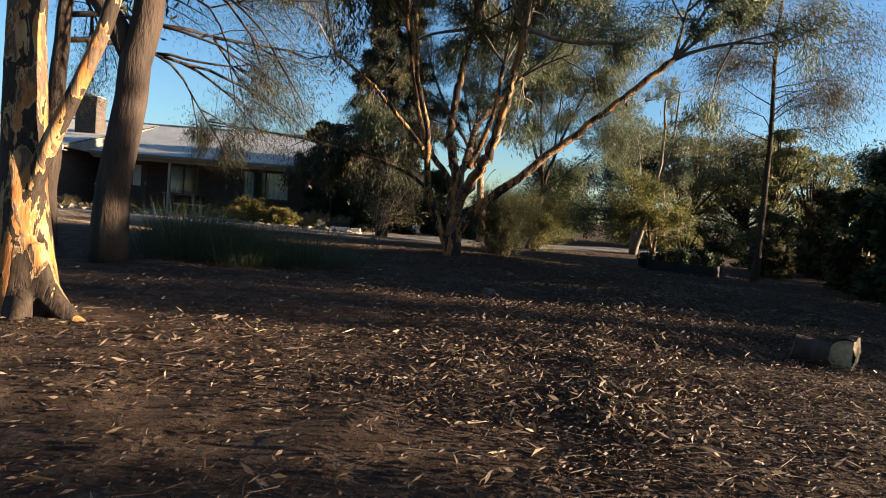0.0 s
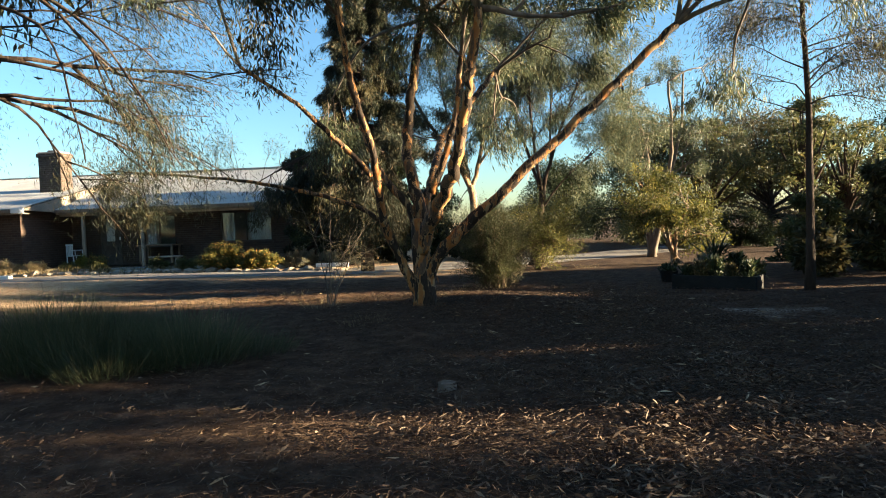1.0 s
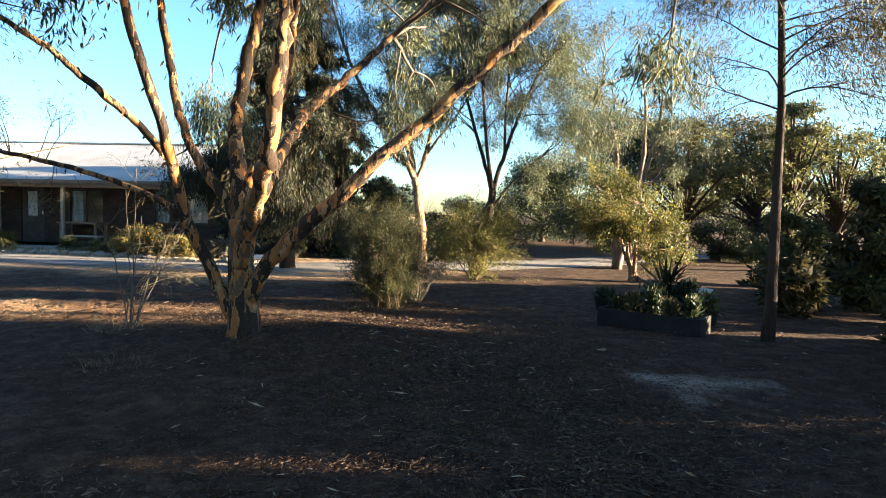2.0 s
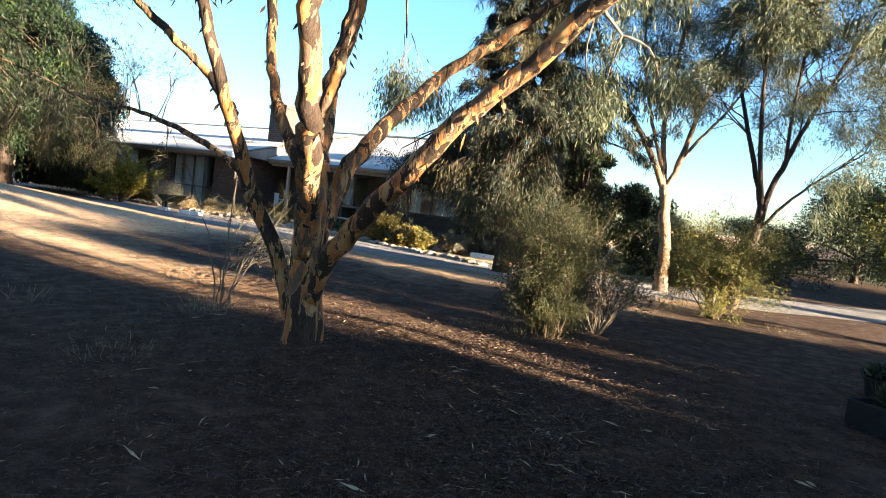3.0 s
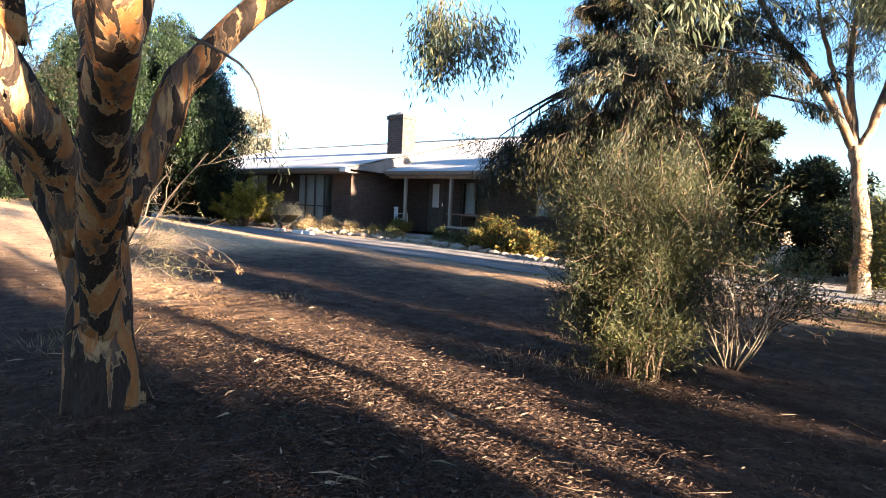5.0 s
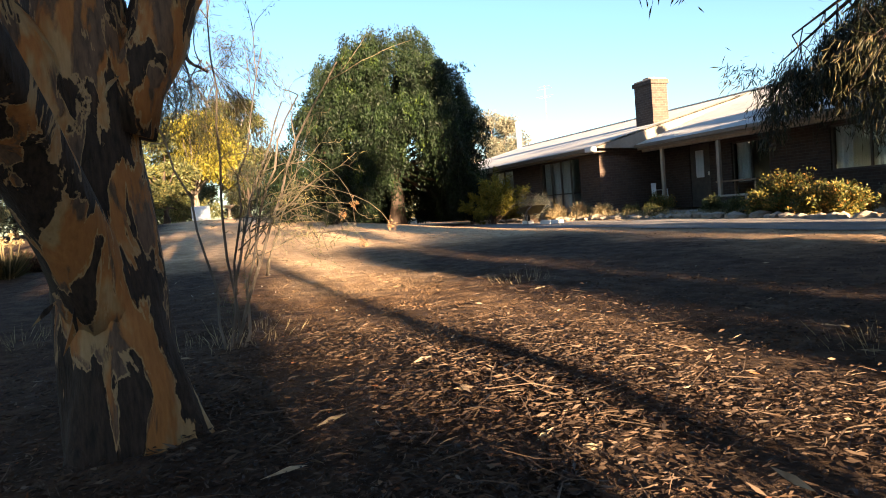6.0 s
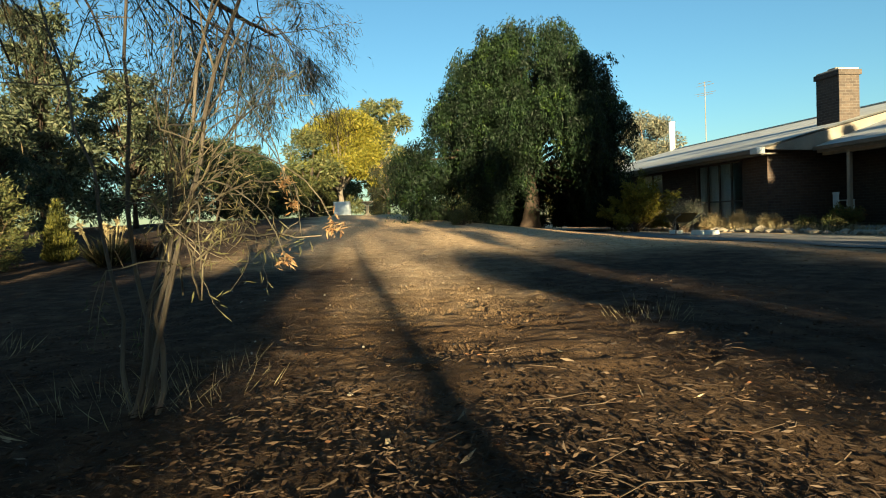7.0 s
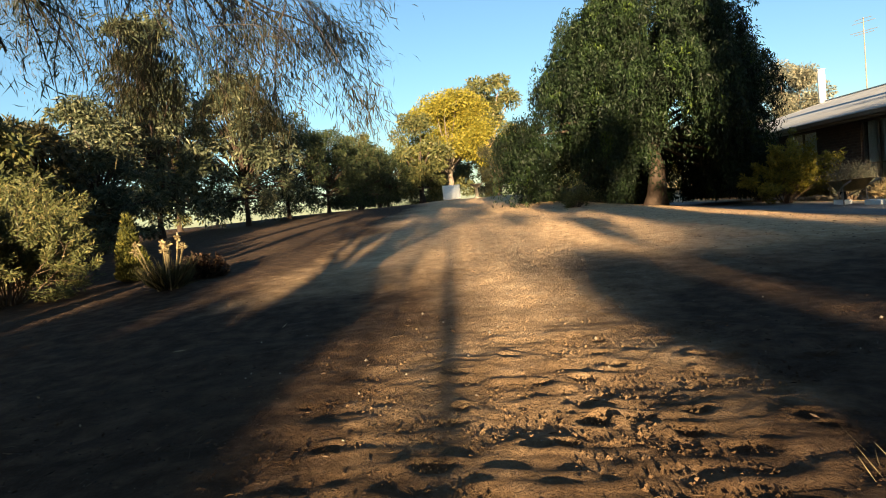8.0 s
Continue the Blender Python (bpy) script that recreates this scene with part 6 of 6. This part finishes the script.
vchair.rotation_euler = (0, 0, radians(160))
garden_chair(vchair)
table = thing("veranda_table", "timber outdoor table on the shaded veranda", "table", loc=(-12.3, 15.6, vz))
box("tabletop", -0.75, -0.4, 0.68, 0.75, 0.4, 0.73, TABLEW, table)
for sx in (-0.68, 0.6):
    for sy in (-0.34, 0.26):
        box("leg", sx, sy, 0, sx + 0.08, sy + 0.08, 0.68, TABLEW, table)
bench = thing("bench", "low pale timber bench by the veranda edge", "bench", loc=(-11.2, 14.0, -0.2))
box("plank", -0.6, -0.15, 0.4, 0.6, 0.15, 0.45, POSTW, bench)
for sx in (-0.5, 0.42):
    box("leg", sx, -0.12, 0, sx + 0.08, 0.12, 0.4, POSTW, bench)

# wheelbarrow on its white blocks
wb = thing("wheelbarrow", "old yellow-brown wheelbarrow standing by the bed", "wheelbarrow", loc=(-15.75, 10.3, float(gz(-15.75, 10.3))))
wb.rotation_euler = (0, 0, radians(165))
bm = bmesh.new()
bot = [bm.verts.new(p) for p in ((-0.25, -0.18, 0.38), (0.28, -0.2, 0.34), (0.28, 0.2, 0.34), (-0.25, 0.18, 0.38))]
top = [bm.verts.new(p) for p in ((-0.45, -0.32, 0.62), (0.52, -0.34, 0.58), (0.52, 0.34, 0.58), (-0.45, 0.32, 0.62))]
bm.faces.new(bot[::-1])
for i in range(4):
    bm.faces.new((bot[i], bot[(i + 1) % 4], top[(i + 1) % 4], top[i]))
bmesh.ops.solidify(bm, geom=bm.faces[:], thickness=0.012)
part("tray", bm, BARROW, wb, "worn yellow-brown steel tray")
wheel = thing("wheel", "", "")
wheel.parent = wb
for key in ("label", "category"):
    if key in wheel:
        del wheel[key]
bm = bmesh.new()
v, f = [], []
for q in range(18):
    for w in range(6):
        a, b_ = 2 * math.pi * q / 18, 2 * math.pi * w / 6
        v.append((0.62 + (0.15 + 0.04 * math.cos(b_)) * math.cos(a), 0.04 * math.sin(b_), 0.19 + (0.15 + 0.04 * math.cos(b_)) * math.sin(a)))
for q in range(18):
    for w in range(6):
        f.append((q * 6 + w, ((q + 1) % 18) * 6 + w, ((q + 1) % 18) * 6 + (w + 1) % 6, q * 6 + (w + 1) % 6))
mesh_ob("tyre", v, f, BLACKP, wheel, smooth=True)
v, f = tube_data([(0.62, -0.03, 0.19), (0.62, 0.03, 0.19)], [0.1, 0.1], 12)
mesh_ob("rim", v, f, GUTTER, wheel)
for sy in (-0.2, 0.2):
    v, f = tube_data([(0.62, sy * 0.3, 0.19), (0.25, sy, 0.33), (-0.4, sy * 1.3, 0.5), (-0.95, sy * 1.4, 0.6)], [0.018] * 4, 7)
    mesh_ob("handle", v, f, GUTTER, wb)
    v, f = tube_data([(-0.2, sy * 1.15, 0.42), (-0.28, sy * 1.2, 0.0)], [0.015, 0.015], 6)
    mesh_ob("leg", v, f, GUTTER, wb)
for k, (x, y, ln) in enumerate([(-16.35, 10.45, 0.42), (-15.2, 10.5, 0.55), (-14.72, 10.55, 0.4), (-4.75, 12.5, 0.7), (-4.1, 12.2, 0.35)]):
    g = float(gz(x, y))
    b_ = box("white_block", x - ln / 2, y - 0.1, g - 0.02, x + ln / 2, y + 0.1, g + 0.13, WHITE, None, bevel=0.012)
    tagged(b_, "whitewashed concrete block at the bed edge", "block", "white blocks")

# stone edging and plants of the garden bed along the house
re = np.random.default_rng(260)


def edging_y(x):
    return 11.9 - 0.02 * (x + 14) ** 2 * 0.25 if x < -9 else 11.75 - 0.27 * (x + 9)


edge_meshes = []
for k in range(6):
    bm = bmesh.new()
    bmesh.ops.create_icosphere(bm, subdivisions=1, radius=1)
    for vv in bm.verts:
        vv.co *= re.uniform(0.75, 1.1)
    me = bpy.data.meshes.new("edge_stone")
    bm.to_mesh(me)
    bm.free()
    me.materials.append(STONE)
    edge_meshes.append(me)
x = -23.0
while x < -3.5:
    s = re.uniform(0.08, 0.17)
    y = edging_y(x) + re.normal(0, 0.05)
    o = new("edge_stone", edge_meshes[re.integers(0, 6)])
    o.location = (x, y, float(gz(x, y)) + s * 0.3)
    o.scale = (s * 1.5, s, s * re.uniform(0.6, 0.9))
    o.rotation_euler = (0, 0, re.uniform(0, 6))
    tagged(o, "rough pale stone edging the garden bed", "stone", "bed edging stones")
    x += s * 2.4
kinds = [(LEAF_GREY, (0.06, 0.016)), (LEAF_OLIVE, (0.06, 0.02)), (DRYGRASS, (0.16, 0.012)), (LEAF_YELLOW, (0.07, 0.03)), (LEAF_HEDGE, (0.06, 0.025)), (LEAF_GREY, (0.05, 0.02))]
for k, (x, y, h, r, m) in enumerate([(-21.5, 12.2, 0.9, 0.7, 2), (-20.3, 12.3, 0.7, 0.6, 3), (-19.0, 12.2, 0.9, 0.6, 0), (-17.9, 11.6, 1.1, 0.5, 0), (-17.1, 12.1, 0.5, 0.5, 2), (-16.2, 12.4, 0.5, 0.5, 2), (-15.3, 12.6, 0.45, 0.4, 2), (-14.3, 13.0, 0.4, 0.4, 1), (-13.6, 13.6, 0.6, 0.4, 4), (-12.9, 12.6, 0.35, 0.4, 1), (-10.9, 12.9, 0.5, 0.4, 1), (-9.7, 12.6, 0.5, 0.45, 1), (-6.2, 12.8, 0.55, 0.5, 5), (-4.9, 13.2, 0.6, 0.5, 0), (-3.9, 12.8, 0.4, 0.5, 5), (-22.8, 11.6, 1.2, 0.8, 3), (-18.6, 4.6, 0.7, 0.8, 1), (-14.6, 14.2, 0.55, 0.35, 3)]):
    mt, lf = kinds[m]
    shrub("garden_plant", ("pale grey bushy plant in the bed", "small green shrub in the bed", "dry straw-coloured plant in the bed", "yellow-green leafy plant in the bed", "orange-tipped shrub in the bed", "silvery low plant in the bed")[m], "garden plant", (x, y), h, r, mt, 270 + k, 22, 20, lf, levels=1, scatter=0.16, group="garden bed plants")

# plants on the south side of the track
ag = thing("agapanthus", "strappy agapanthus with tall spent flower heads", "plant", loc=gpt(-8.65, -2.25, 0.0))
ag.scale = (0.62, 0.62, 0.62)
ra_ = np.random.default_rng(300)
n = 320
a, q = ra_.uniform(0, 6.28, n), ra_.uniform(0, 0.25, n)
quads_ob("strap_leaves", leaf_quads(np.stack([np.cos(a) * q, np.sin(a) * q, np.zeros(n)], 1), np.stack([np.cos(a) * 0.7, np.sin(a) * 0.7, np.ones(n)], 1) + ra_.normal(0, 0.25, (n, 3)), 0.6, 0.035, ra_), LEAF_BRUSH, ag)
for k in range(11):
    x, y, h = ra_.normal(0, 0.3), ra_.normal(0, 0.3), ra_.uniform(0.75, 1.05)
    v, f = tube_data([(x * 0.4, y * 0.4, 0), (x, y, h)], [0.018, 0.013], 5)
    mesh_ob("stalk", v, f, DRYGRASS, ag)
    d = ra_.normal(0, 1, (40, 3))
    quads_ob("seed_head", leaf_quads(np.tile([x, y, h], (40, 1)), d, 0.09, 0.03, ra_), DRYGRASS, ag)
gold = thing("golden_conifer", "small golden-green cone-shaped conifer", "shrub", loc=gpt(-10.2, -3.5, -0.03))
gold.scale = (0.75, 0.75, 0.75)
rc = np.random.default_rng(301)
limb("trunk", [(0, 0, 0), (0.01, 0, 0.5), (0, 0.01, 1.1)], 0.035, 0.01, BARK_DARK, gold, rc, 8, 8, 0.04, "", 0.3)
n = 7000
q, a = 1 - np.sqrt(rc.uniform(0, 1, n)), rc.uniform(0, 6.28, n)
r = 0.34 * (1 - q) ** 0.8 * np.clip(q * 8 + 0.5, 0, 1) * rc.uniform(0.55, 1.05, n) * (1 + 0.15 * np.sin(3 * a + 9 * q))
quads_ob("foliage", leaf_quads(np.stack([np.cos(a) * r, np.sin(a) * r, 0.05 + 1.35 * q], 1), np.stack([np.cos(a) * 0.5, np.sin(a) * 0.5, np.ones(n)], 1) + rc.normal(0, 0.3, (n, 3)), 0.08, 0.02, rc), LEAF_MALLEE, gold)
shrub("red_brown_bush", "low red-brown dry bush", "shrub", (-9.6, -2.2), 0.38, 0.45, LEAF_DRY, 302, 30, 22, (0.06, 0.02), levels=1)
shrub("olive_bush", "wild olive-green bush by the track", "shrub", (-8.8, -4.4), 1.5, 1.2, LEAF_OLIVE, 303, 40, 20, (0.07, 0.016), levels=2)
shrub("olive_bush", "wild olive-green bush by the track", "shrub", (-10.8, -5.6), 2.0, 1.3, LEAF_OLIVE, 304, 40, 20, (0.07, 0.016), levels=2)

# far end of the yard
bath = thing("bird_bath", "pale concrete pedestal bird bath", "bird bath", loc=gpt(-36.5, 2.45, 0.0))
v, f = lathe([(0.2, 0), (0.2, 0.06), (0.09, 0.12), (0.08, 0.6), (0.16, 0.66), (0.36, 0.78), (0.36, 0.82), (0.3, 0.8), (0.05, 0.72)])
mesh_ob("pedestal", v, f, STONE, bath)
tank = thing("metal_cabinet", "white metal cabinet at the end of the yard", "cabinet", loc=gpt(-41.5, 1.0, 0.0))
box("body", -0.5, -0.55, 0.05, 0.5, 0.55, 0.95, WHITE, tank, bevel=0.04)
box("door", 0.503, -0.45, 0.12, 0.53, 0.45, 0.85, WHITEP, tank)
box("plinth", -0.45, -0.5, -0.05, 0.45, 0.5, 0.05, CONCRETE, tank)
fence = thing("picket_fence", "dark timber picket fence across the yard's end", "fence", loc=gpt(-46, 8.2, 0.0))
for k in range(22):
    box("picket", -0.012, -2.0 + 0.19 * k, 0.05, 0.012, -1.9 + 0.19 * k, 1.15, BARK_GREY, fence, bevel=0)
for z in (0.3, 0.9):
    box("rail", 0.014, -2.1, z, 0.05, 2.2, z + 0.07, BARK_GREY, fence, bevel=0)
for y in (-2.1, 0.0, 2.1):
    box("post", 0.052, y, -0.05, 0.13, y + 0.09, 1.2, BARK_GREY, fence, bevel=0)
